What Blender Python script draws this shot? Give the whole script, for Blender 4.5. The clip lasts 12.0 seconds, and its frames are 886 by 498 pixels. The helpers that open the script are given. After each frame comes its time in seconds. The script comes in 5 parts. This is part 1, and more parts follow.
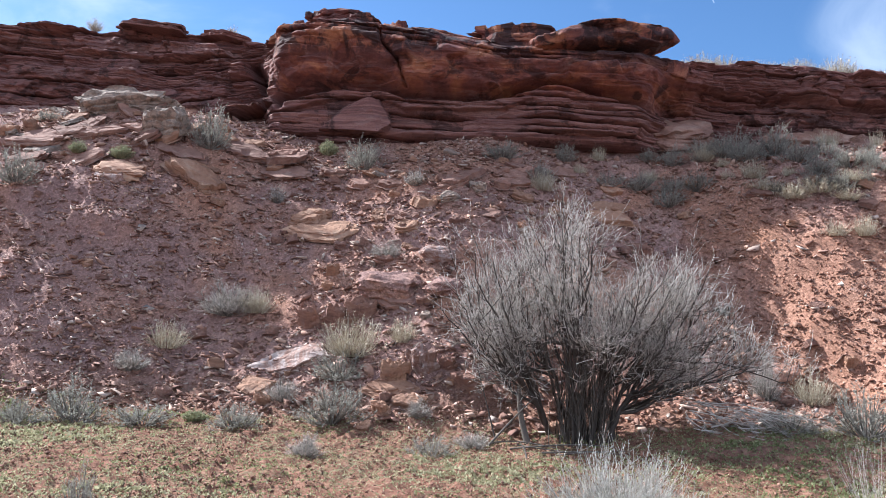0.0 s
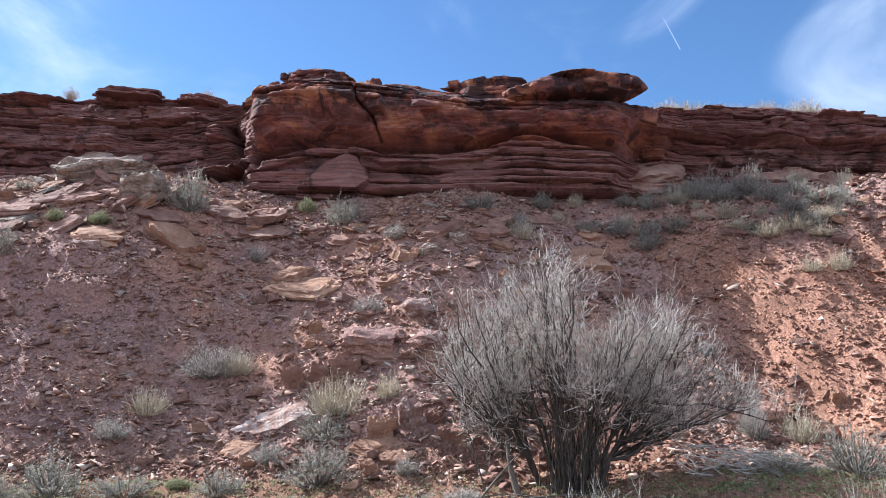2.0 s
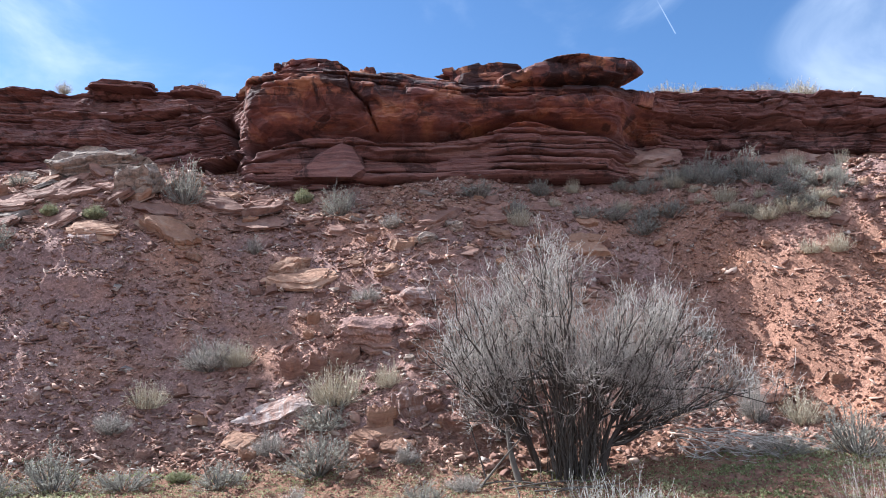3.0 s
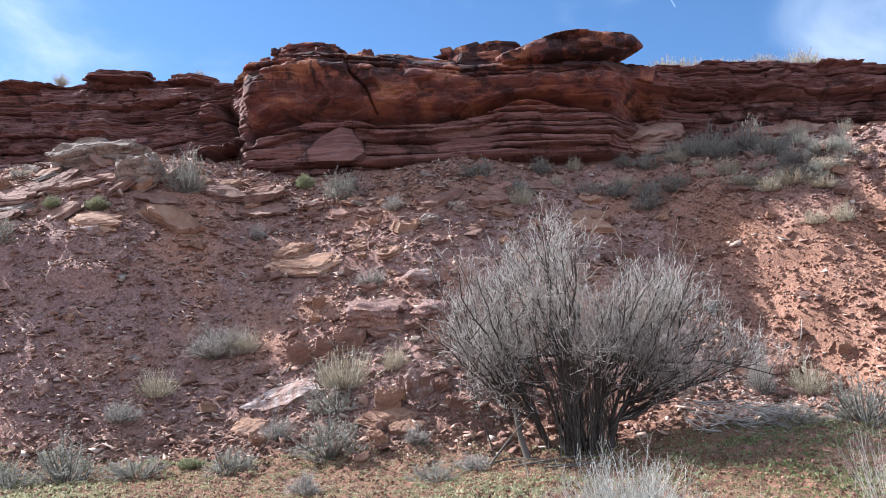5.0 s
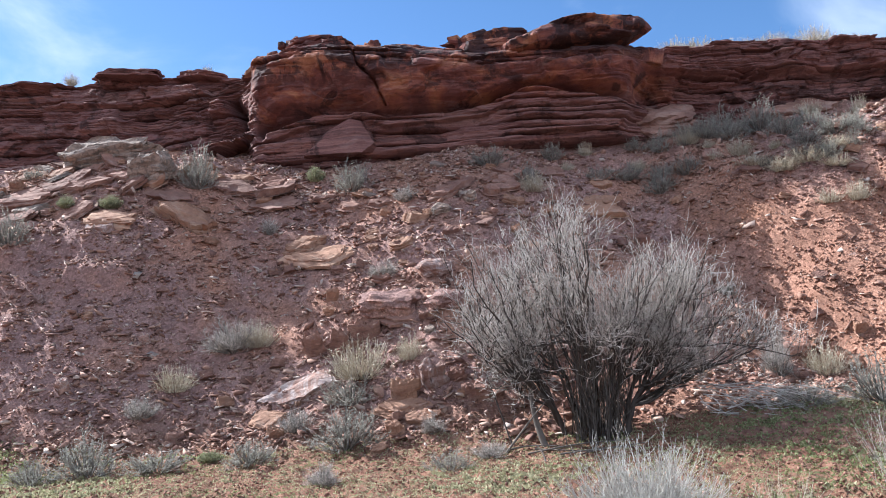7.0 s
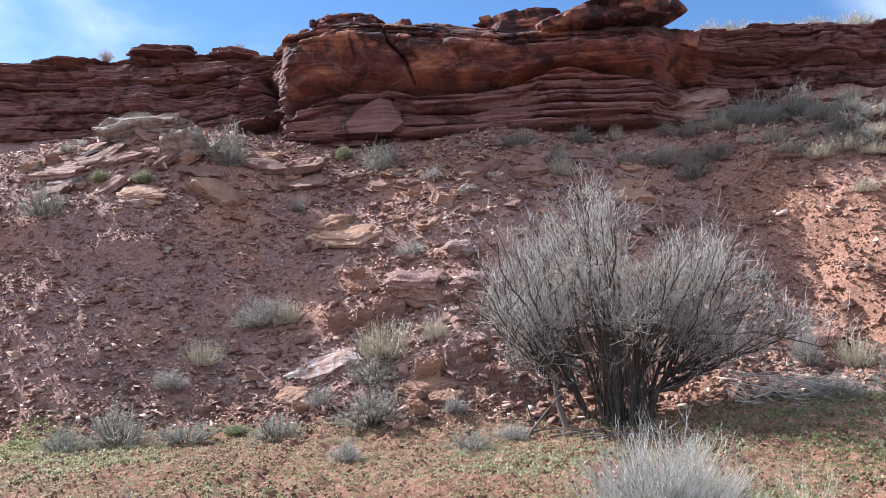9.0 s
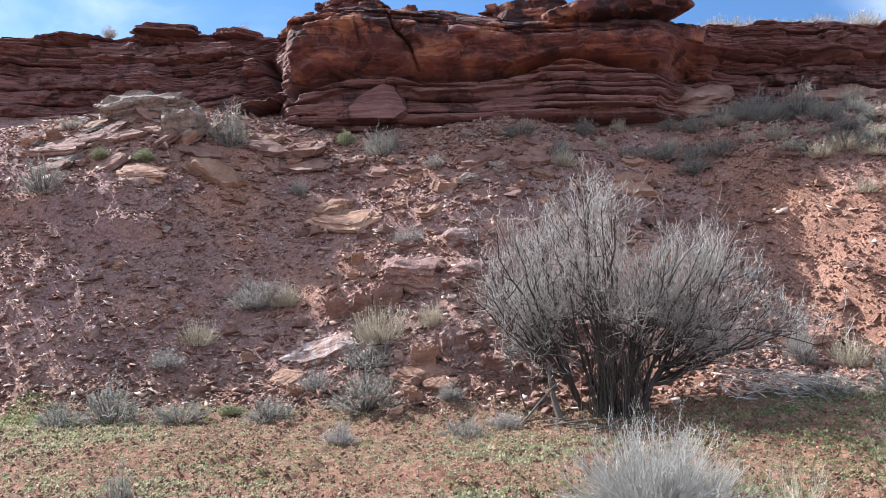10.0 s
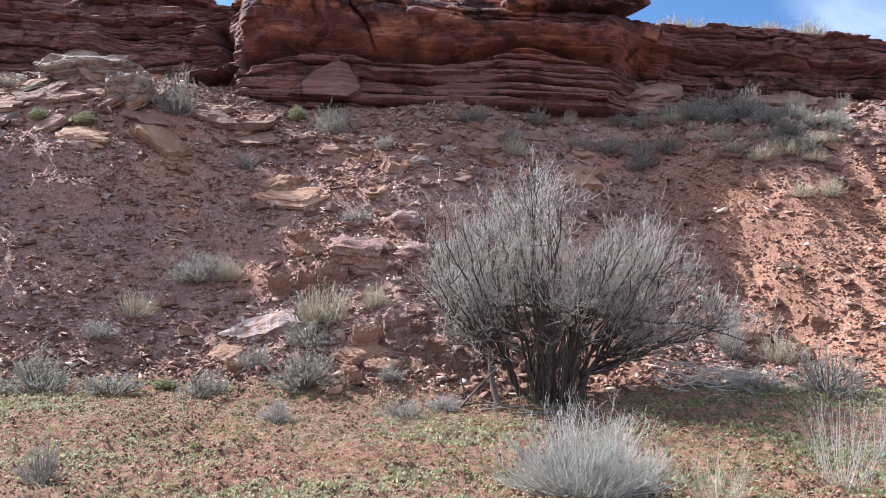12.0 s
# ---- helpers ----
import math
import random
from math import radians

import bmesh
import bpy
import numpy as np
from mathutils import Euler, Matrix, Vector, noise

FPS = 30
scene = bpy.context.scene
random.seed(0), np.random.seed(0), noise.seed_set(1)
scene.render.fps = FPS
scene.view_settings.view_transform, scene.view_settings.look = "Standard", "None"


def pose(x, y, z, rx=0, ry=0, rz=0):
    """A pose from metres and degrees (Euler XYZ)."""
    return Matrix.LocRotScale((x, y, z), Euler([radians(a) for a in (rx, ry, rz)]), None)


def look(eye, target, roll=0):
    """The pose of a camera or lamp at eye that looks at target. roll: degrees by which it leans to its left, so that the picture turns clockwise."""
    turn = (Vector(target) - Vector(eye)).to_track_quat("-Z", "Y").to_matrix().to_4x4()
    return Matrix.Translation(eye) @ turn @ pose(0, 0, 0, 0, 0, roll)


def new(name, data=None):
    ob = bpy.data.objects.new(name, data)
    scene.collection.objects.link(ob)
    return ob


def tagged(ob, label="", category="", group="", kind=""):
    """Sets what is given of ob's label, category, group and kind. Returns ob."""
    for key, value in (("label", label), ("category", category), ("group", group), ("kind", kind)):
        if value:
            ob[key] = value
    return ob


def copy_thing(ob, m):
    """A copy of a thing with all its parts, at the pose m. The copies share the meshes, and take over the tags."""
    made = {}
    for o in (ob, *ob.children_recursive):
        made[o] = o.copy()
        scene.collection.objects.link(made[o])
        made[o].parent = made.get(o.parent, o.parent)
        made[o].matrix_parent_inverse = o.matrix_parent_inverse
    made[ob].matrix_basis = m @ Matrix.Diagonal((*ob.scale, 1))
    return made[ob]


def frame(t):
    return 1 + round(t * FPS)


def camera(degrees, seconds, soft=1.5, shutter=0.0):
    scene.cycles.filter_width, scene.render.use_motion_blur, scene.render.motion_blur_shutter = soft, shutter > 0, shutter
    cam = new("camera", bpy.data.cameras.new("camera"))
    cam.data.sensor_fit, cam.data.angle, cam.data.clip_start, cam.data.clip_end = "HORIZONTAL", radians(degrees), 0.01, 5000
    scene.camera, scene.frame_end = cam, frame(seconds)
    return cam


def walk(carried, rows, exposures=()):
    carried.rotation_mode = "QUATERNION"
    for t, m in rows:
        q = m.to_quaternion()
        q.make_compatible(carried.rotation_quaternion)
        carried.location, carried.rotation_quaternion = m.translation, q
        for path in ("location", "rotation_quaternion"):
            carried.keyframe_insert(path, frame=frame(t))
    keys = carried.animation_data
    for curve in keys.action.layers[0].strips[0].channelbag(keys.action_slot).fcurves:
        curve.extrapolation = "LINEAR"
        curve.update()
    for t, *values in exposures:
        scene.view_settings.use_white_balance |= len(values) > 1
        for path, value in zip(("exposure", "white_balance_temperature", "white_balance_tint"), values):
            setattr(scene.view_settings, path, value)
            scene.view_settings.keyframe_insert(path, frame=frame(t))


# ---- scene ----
cam = camera(61.60, 12.0, soft=0.68)


def held(x, y, z, turn, up, roll):
    """The hand-held camera: its place, its turn to the left, its tilt upwards and its roll."""
    return pose(x, y, z, 90, 0, turn) @ pose(0, 0, 0, up) @ pose(0, 0, 0, 0, 0, roll)


PATH = (
    (0, held(-0.061, -0.043, 1.606, 3.825, 5.854, 3.288)),
    (0.5, held(-0.054, -0.042, 1.616, 2.769, 8.257, 2.758)),
    (1, held(-0.042, -0.050, 1.622, 2.433, 9.561, 2.171)),
    (1.5, held(-0.035, -0.067, 1.617, 2.590, 9.979, 1.378)),
    (2, held(-0.031, -0.067, 1.624, 2.621, 9.824, 0.676)),
    (2.5, held(-0.032, -0.050, 1.604, 2.548, 9.531, 0.067)),
    (3, held(-0.014, -0.020, 1.616, 2.485, 8.993, -0.354)),
    (3.5, held(-0.008, -0.010, 1.599, 2.508, 8.551, -0.693)),
    (5.5, held(0.003, 0.002, 1.597, 2.967, 7.482, -2.362)),
    (6, held(0.003, -0.001, 1.593, 3.115, 7.412, -2.747)),
    (6.5, held(0.001, -0.000, 1.590, 3.412, 7.206, -3.140)),
    (7, held(0.022, -0.002, 1.603, 3.888, 6.821, -3.326)),
    (9, held(0.027, -0.005, 1.603, 6.037, 5.454, -1.823)),
    (9.5, held(0.031, -0.007, 1.604, 6.205, 5.112, -1.044)),
    (10, held(0.016, -0.009, 1.583, 5.926, 4.598, -0.089)),
    (10.5, held(0.019, -0.010, 1.583, 5.303, 3.851, 0.925)),
    (11, held(0.009, 0.000, 1.572, 4.332, 3.276, 1.618)),
    (11.5, held(0.012, -0.004, 1.568, 3.076, 3.042, 2.179)),
    (12, held(0.025, -0.007, 1.568, 1.845, 3.439, 2.475)),
)
walk(cam, PATH, exposures=((0, 1.86, 5500, 8), (12, 1.86, 5500, 8)))


# ---------------------------------------------------------------- light
SUN_UP, SUN_TURN = 42.0, 23.5          # elevation; degrees behind the cliff line, from the left
SUN_DIR = Vector((-math.cos(radians(SUN_UP)) * math.cos(radians(SUN_TURN)),
                  math.cos(radians(SUN_UP)) * math.sin(radians(SUN_TURN)), math.sin(radians(SUN_UP))))
sun = new("sun", bpy.data.lights.new("sun", "SUN"))
sun.data.energy, sun.data.angle, sun.data.color = 3.7, radians(0.55), (1.0, 0.93, 0.82)
sun.matrix_basis = look(SUN_DIR * 60, (0, 0, 0))


def make_world():
    world = bpy.data.worlds.new("sky")
    scene.world = world
    world.use_nodes = True
    nt = world.node_tree
    nt.nodes.clear()
    N, L = nt.nodes.new, nt.links.new
    out, bg = N("ShaderNodeOutputWorld"), N("ShaderNodeBackground")
    sky = N("ShaderNodeTexSky")
    sky.sky_type, sky.sun_disc = "NISHITA", False
    sky.sun_elevation = radians(SUN_UP)
    sky.sun_rotation = math.atan2(SUN_DIR.x, SUN_DIR.y)
    sky.air_density, sky.dust_density, sky.ozone_density = 1.0, 0.2, 4.0
    co = N("ShaderNodeTexCoord")
    mp = N("ShaderNodeMapping")
    mp.inputs["Scale"].default_value = (2.6, 2.6, 4.0)
    mp.inputs["Rotation"].default_value = (0.0, radians(28), 0.0)
    n1 = N("ShaderNodeTexNoise")
    n1.inputs["Scale"].default_value, n1.inputs["Detail"].default_value = 1.3, 7.0
    n1.inputs["Roughness"].default_value, n1.inputs["Distortion"].default_value = 0.55, 0.5
    sep = N("ShaderNodeSeparateXYZ")
    L(co.outputs["Generated"], mp.inputs["Vector"])
    L(mp.outputs["Vector"], n1.inputs["Vector"])
    L(co.outputs["Generated"], sep.inputs["Vector"])
    # cirrus thickens to both sides of the cliff; unseen cloud is added behind to brighten the shade
    rear_fill = N("ShaderNodeMath"); rear_fill.operation = "MULTIPLY"; rear_fill.inputs[1].default_value = -0.8; rear_fill.use_clamp = True
    full = N("ShaderNodeMath"); full.operation = "ADD"
    L(sep.outputs["Y"], rear_fill.inputs[0])
    off = N("ShaderNodeMath"); off.operation = "ADD"; off.inputs[1].default_value = -0.02
    ab = N("ShaderNodeMath"); ab.operation = "ABSOLUTE"
    bias = N("ShaderNodeMath"); bias.operation = "MULTIPLY_ADD"
    bias.inputs[1].default_value, bias.inputs[2].default_value = 0.44, -0.11
    add = N("ShaderNodeMath"); add.operation = "ADD"
    L(sep.outputs["X"], off.inputs[0]); L(off.outputs[0], ab.inputs[0])
    L(ab.outputs[0], bias.inputs[0]); L(bias.outputs[0], full.inputs[0]); L(rear_fill.outputs[0], full.inputs[1]); L(full.outputs[0], add.inputs[0]); L(n1.outputs["Fac"], add.inputs[1])
    ramp = N("ShaderNodeValToRGB")
    ramp.color_ramp.elements[0].position, ramp.color_ramp.elements[1].position = 0.50, 0.95
    ramp.color_ramp.interpolation = "EASE"
    L(add.outputs[0], ramp.inputs["Fac"])
    mix = N("ShaderNodeMix"); mix.data_type = "RGBA"
    mix.inputs["B"].default_value = (3.0, 3.2, 3.52, 1)
    L(ramp.outputs["Color"], mix.inputs["Factor"])
    deep = N("ShaderNodeHueSaturation")
    deep.inputs["Saturation"].default_value, deep.inputs["Value"].default_value = 1.03, 0.46
    L(sky.outputs["Color"], deep.inputs["Color"])
    L(deep.outputs["Color"], mix.inputs["A"])
    # a short vapour trail high over the rim
    def along(v):
        d = N("ShaderNodeVectorMath"); d.operation = "DOT_PRODUCT"
        d.inputs[1].default_value = v
        L(co.outputs["Generated"], d.inputs[0])
        return d.outputs["Value"]

    def span(value, lo, hi, to0, to1):
        r = N("ShaderNodeMapRange")
        for i, v in enumerate((lo, hi, to0, to1)):
            r.inputs[i + 1].default_value = v
        L(value, r.inputs[0])
        return r.outputs[0]

    def times(x, y):
        t = N("ShaderNodeMath"); t.operation = "MULTIPLY"
        L(x, t.inputs[0]); L(y, t.inputs[1])
        return t.outputs[0]

    thin = N("ShaderNodeMath"); thin.operation = "ABSOLUTE"
    L(along((-0.8290, 0.4118, -0.3784)), thin.inputs[0])
    run = along((-0.5051, -0.2608, 0.8227))
    trail = times(span(thin.outputs[0], 0.0003, 0.0010, 1, 0), times(span(run, -0.0237, -0.0222, 0, 1), span(run, 0.0032, 0.0272, 1, 0.0)))
    ahead = span(along((0.2283, 0.8668, 0.4433)), 0.9, 0.92, 0, 0.12)
    mix2 = N("ShaderNodeMix"); mix2.data_type = "RGBA"
    mix2.inputs["B"].default_value = (8.0, 8.3, 8.8, 1)
    L(times(trail, ahead), mix2.inputs["Factor"])
    L(mix.outputs["Result"], mix2.inputs["A"])
    mix = mix2
    bg.inputs["Strength"].default_value = 0.096
    L(mix.outputs["Result"], bg.inputs["Color"])
    L(bg.outputs["Background"], out.inputs["Surface"])


make_world()


# ---------------------------------------------------------------- materials
def ramp_node(nt, stops):
    r = nt.nodes.new("ShaderNodeValToRGB")
    e = r.color_ramp.elements
    e[0].position, e[0].color = stops[0][0], (*stops[0][1], 1)
    e[1].position, e[1].color = stops[-1][0], (*stops[-1][1], 1)
    for p, c in stops[1:-1]:
        k = e.new(p)
        k.color = (*c, 1)
    return r


class Mat:
    """A node material under construction: helpers that add noise, ramps and mixes."""

    def __init__(self, name, rough=0.9, spec=0.25):
        self.m = bpy.data.materials.new(name)
        self.m.use_nodes = True
        self.nt = self.m.node_tree
        self.b = self.nt.nodes["Principled BSDF"]
        self.b.inputs["Roughness"].default_value = rough
        self.b.inputs["Specular IOR Level"].default_value = spec
        self.co = self.nt.nodes.new("ShaderNodeTexCoord").outputs["Object"]
        self.geo = self.nt.nodes.new("ShaderNodeNewGeometry")

    def link(self, a, b):
        self.nt.links.new(a, b)

    def noise(self, scale, stretch=(1, 1, 1), detail=5, rough=0.6, warp=0.0, turn=(0, 0, 0), world=False):
        mp = self.nt.nodes.new("ShaderNodeMapping")
        mp.inputs["Scale"].default_value = stretch
        mp.inputs["Rotation"].default_value = turn
        n = self.nt.nodes.new("ShaderNodeTexNoise")
        n.inputs["Scale"].default_value, n.inputs["Detail"].default_value = scale, detail
        n.inputs["Roughness"].default_value, n.inputs["Distortion"].default_value = rough, warp
        self.link(self.geo.outputs["Position"] if world else self.co, mp.inputs["Vector"])
        self.link(mp.outputs["Vector"], n.inputs["Vector"])
        return n.outputs["Fac"]

    def cells(self, scale, out="Distance", feature="F1"):
        n = self.nt.nodes.new("ShaderNodeTexVoronoi")
        n.feature = feature
        n.inputs["Scale"].default_value = scale
        self.link(self.co, n.inputs["Vector"])
        return n.outputs[out]

    def ramp(self, fac, *stops):
        r = ramp_node(self.nt, stops)
        self.link(fac, r.inputs["Fac"])
        return r.outputs["Color"]

    def mask(self, fac, lo, hi):
        return self.ramp(fac, (lo, (0, 0, 0)), (hi, (1, 1, 1)))

    def mix(self, fac, a, b, how="MIX"):
        n = self.nt.nodes.new("ShaderNodeMix")
        n.data_type, n.blend_type = "RGBA", how
        for v, key in ((fac, "Factor"), (a, "A"), (b, "B")):
            if isinstance(v, (int, float)):
                n.inputs[key].default_value = v
            elif isinstance(v, tuple):
                n.inputs[key].default_value = (*v, 1)
            else:
                self.link(v, n.inputs[key])
        return n.outputs["Result"]

    def mul(self, a, b):
        n = self.nt.nodes.new("ShaderNodeMath")
        n.operation = "MULTIPLY"
        for v, i in ((a, 0), (b, 1)):
            if isinstance(v, (int, float)):
                n.inputs[i].default_value = v
            else:
                self.link(v, n.inputs[i])
        return n.outputs[0]

    def axis(self, name):
        s = self.nt.nodes.new("ShaderNodeSeparateXYZ")
        self.link(self.geo.outputs["Position"], s.inputs["Vector"])
        return s.outputs[name]

    def span(self, value, lo, hi):
        r = self.nt.nodes.new("ShaderNodeMapRange")
        r.inputs[1].default_value, r.inputs[2].default_value = lo, hi
        self.link(value, r.inputs[0])
        return r.outputs[0]

    def island(self):
        return self.geo.outputs["Random Per Island"]

    def each(self):
        return self.nt.nodes.new("ShaderNodeObjectInfo").outputs["Random"]

    def done(self, colour, bumps=(), rough=None):
        self.link(colour, self.b.inputs["Base Color"])
        last = None
        for fac, strength, dist in bumps:
            n = self.nt.nodes.new("ShaderNodeBump")
            n.inputs["Strength"].default_value, n.inputs["Distance"].default_value = strength, dist
            self.link(fac, n.inputs["Height"])
            if last is not None:
                self.link(last, n.inputs["Normal"])
            last = n.outputs["Normal"]
        if last is not None:
            self.link(last, self.b.inputs["Normal"])
        if rough is not None:
            self.link(rough, self.b.inputs["Roughness"])
        return self.m


def mat_cliff():
    m = Mat("red_sandstone", 0.85)
    bands = m.noise(1.0, (0.16, 0.16, 3.6), 8, 0.65, 0.35, world=True)
    base = m.ramp(bands, (0.32, (0.150, 0.082, 0.076)), (0.43, (0.31, 0.165, 0.140)), (0.50, (0.225, 0.122, 0.108)), (0.56, (0.40, 0.225, 0.185)),
                  (0.64, (0.25, 0.150, 0.135)), (0.74, (0.48, 0.335, 0.285)))
    grey = m.noise(0.8, (0.5, 0.5, 2.0), 6, 0.6, 0.3, (0, 0, 0.7), world=True)
    base = m.mix(m.mul(m.mask(grey, 0.54, 0.7), 0.55), base, (0.300, 0.200, 0.165))       # weathered drab bands
    bed = m.mul(m.span(m.axis("Z"), 6.85, 7.15), m.mul(m.span(m.axis("X"), -5.9, -5.3), m.span(m.axis("X"), 5.2, 4.0)))
    fresh = m.ramp(m.noise(1.3, (0.8, 0.8, 1.5), 6, 0.62, 0.8, (0.3, 0, 0), world=True),
                   (0.32, (0.120, 0.048, 0.045)), (0.46, (0.25, 0.095, 0.075)), (0.55, (0.40, 0.155, 0.088)), (0.66, (0.58, 0.27, 0.125)))
    base = m.mix(m.mul(bed, 0.78), base, fresh)                                          # the massive redder bed
    varnish = m.noise(1.1, (0.8, 0.8, 1.0), 8, 0.72, 1.0, (0.5, 0, 0), world=True)
    base = m.mix(m.mul(m.mask(varnish, 0.53, 0.60), 0.75), base, (0.060, 0.036, 0.034)) # desert varnish
    drip = m.noise(1.5, (1.0, 1.0, 0.55), 7, 0.66, 0.5, (0.2, 0, 0.4), world=True)
    over = m.mul(m.span(m.axis("Z"), 7.55, 8.05), m.mul(m.span(m.axis("X"), -5.9, -5.3), m.span(m.axis("X"), 5.2, 4.0)))
    base = m.mix(m.mul(m.mul(m.mask(drip, 0.48, 0.54), over), 0.88), base, (0.048, 0.032, 0.034))   # black streaks below the rim
    pale = m.noise(2.2, (0.6, 0.6, 2.4), 7, 0.7, 0.4, (0.1, 0, 1.1), world=True)
    base = m.mix(m.mul(m.mask(pale, 0.58, 0.66), 0.45), base, (0.43, 0.31, 0.27))
    lam = m.noise(1.0, (0.5, 0.5, 22.0), 6, 0.6, 0.15, world=True)
    base = m.mix(0.34, base, m.ramp(lam, (0.35, (0.420, 0.360, 0.340)), (0.62, (1, 1, 1))), "MULTIPLY")
    base = m.mix(1.0, base, (0.75, 0.68, 0.72), "MULTIPLY")
    grain = m.noise(26, (1, 1, 1.6), 6, 0.7, world=True)
    base = m.mix(0.3, base, m.ramp(grain, (0.3, (0.500, 0.460, 0.440)), (0.7, (1.0, 1.0, 1.0))), "MULTIPLY")
    return m.done(base, ((lam, 0.55, 0.055), (m.noise(4, (1, 1, 2.2), 9, 0.75, world=True), 0.6, 0.10), (grain, 0.4, 0.018)))


def mat_ground():
    m = Mat("red_soil", 0.95, 0.15)
    n = m.noise(1.3, (1, 1, 1), 7, 0.65, 0.4)
    slope = m.ramp(n, (0.3, (0.206, 0.128, 0.116)), (0.5, (0.290, 0.180, 0.159)), (0.7, (0.362, 0.234, 0.200)))
    n2 = m.noise(0.45, (1, 1, 1), 5, 0.6, 0.4, (0.4, 0, 0))
    orange = m.mask(n2, 0.46, 0.60)
    slope = m.mix(m.mul(orange, 0.6), slope, (0.36, 0.185, 0.115))
    slope = m.mix(m.mul(m.mul(m.span(m.axis("X"), 3.6, 5.2), m.span(m.axis("Z"), 4.6, 3.6)), 0.6), slope, (0.36, 0.180, 0.108))          # more orange on the bank, fading out above z 3.6
    salt = m.noise(1.7, (0.6, 1, 1.4), 8, 0.72, 0.6, (0.2, 0.3, 0))
    slope = m.mix(m.mul(m.mask(salt, 0.65, 0.70), 0.4), slope, (0.50, 0.43, 0.41))      # salt bloom in the mudstone
    chips = m.cells(26, "Color")
    chip2 = m.cells(60, "Color")
    hue = m.ramp(chips, (0.0, (0.480, 0.430, 0.430)), (0.5, (1.0, 1.0, 1.0)), (0.82, (1.35, 1.35, 1.35)), (1.0, (2.1, 2.0, 2.0)))
    slope = m.mix(0.6, slope, hue, "MULTIPLY")
    slope = m.mix(0.5, slope, m.ramp(chip2, (0.0, (0.55, 0.52, 0.52)), (0.6, (1, 1, 1)), (1.0, (1.6, 1.6, 1.6))), "MULTIPLY")
    flat = m.ramp(m.noise(9, (1, 1, 1), 9, 0.8, 0.2), (0.36, (0.085, 0.040, 0.029)), (0.5, (0.215, 0.104, 0.071)), (0.66, (0.36, 0.200, 0.145)))
    weed = m.noise(0.7, (1, 1.6, 1), 8, 0.72, 0.5)
    fine = m.noise(24, (1, 1, 1), 4, 0.7)
    moss = m.ramp(fine, (0.3, (0.095, 0.090, 0.050)), (0.7, (0.235, 0.225, 0.135)))
    flat = m.mix(m.mul(m.mul(m.mask(weed, 0.42, 0.58), m.mask(fine, 0.46, 0.56)), 0.45), flat, moss)
    z = m.mask(m.axis("Z"), 0.12, 0.75)
    col = m.mix(z, flat, slope)
    return m.done(col, ((chips, 0.6, 0.03), (chip2, 0.5, 0.015), (m.noise(12, (1, 1, 1), 8, 0.75), 0.6, 0.05), (fine, 0.5, 0.018)))


def mat_stone(name, stops, pale=(0.550, 0.450, 0.380), white=0.0, lichen=0.0):
    m = Mat(name, 0.88)
    n = m.noise(2.2, (1, 1, 3.0), 7, 0.65, 0.4)
    col = m.ramp(n, *stops)
    bands = m.noise(1.5, (0.6, 0.6, 14), 5, 0.6, 0.2)
    col = m.mix(0.4, col, m.ramp(bands, (0.35, (0.500, 0.450, 0.430)), (0.6, (1, 1, 1))), "MULTIPLY")
    p = m.noise(1.1, (1, 1, 1), 8, 0.7, 0.8, (0.7, 0.2, 0))
    col = m.mix(m.mul(m.mask(p, 0.50, 0.66), 0.55), col, pale)
    if white:
        w = m.noise(3.0, (1, 0.6, 1), 8, 0.75, 1.0)
        col = m.mix(m.mul(m.mask(w, 0.44, 0.56), white), col, (0.720, 0.700, 0.700))
    if lichen:
        w = m.noise(9.0, (1, 1, 1), 8, 0.75, 0.6)
        col = m.mix(m.mul(m.mask(w, 0.46, 0.58), lichen), col, (0.090, 0.090, 0.085))
    tint = m.ramp(m.each(), (0.0, (0.740, 0.700, 0.700)), (0.5, (1.0, 0.98, 0.96)), (1.0, (1.25, 1.22, 1.18)))
    col = m.mix(0.8, col, tint, "MULTIPLY")
    g = m.noise(30, (1, 1, 1.5), 6, 0.7)
    col = m.mix(0.3, col, m.ramp(g, (0.3, (0.500, 0.480, 0.460)), (0.7, (1, 1, 1))), "MULTIPLY")
    return m.done(col, ((bands, 0.5, 0.03), (m.noise(6, (1, 1, 1.5), 8, 0.7), 0.75, 0.06), (g, 0.5, 0.018)))


def mat_scree():
    m = Mat("broken_stone", 0.9)
    col = m.ramp(m.island(), (0.0, (0.17, 0.094, 0.078)), (0.3, (0.28, 0.158, 0.122)), (0.6, (0.39, 0.235, 0.180)),
                 (0.80, (0.46, 0.315, 0.250)), (1.0, (0.54, 0.45, 0.395)))
    g = m.noise(22, (1, 1, 1), 6, 0.7)
    col = m.mix(0.5, col, m.ramp(g, (0.3, (0.500, 0.460, 0.440)), (0.7, (1.05, 1.05, 1.05))), "MULTIPLY")
    return m.done(col, ((g, 0.4, 0.02),))


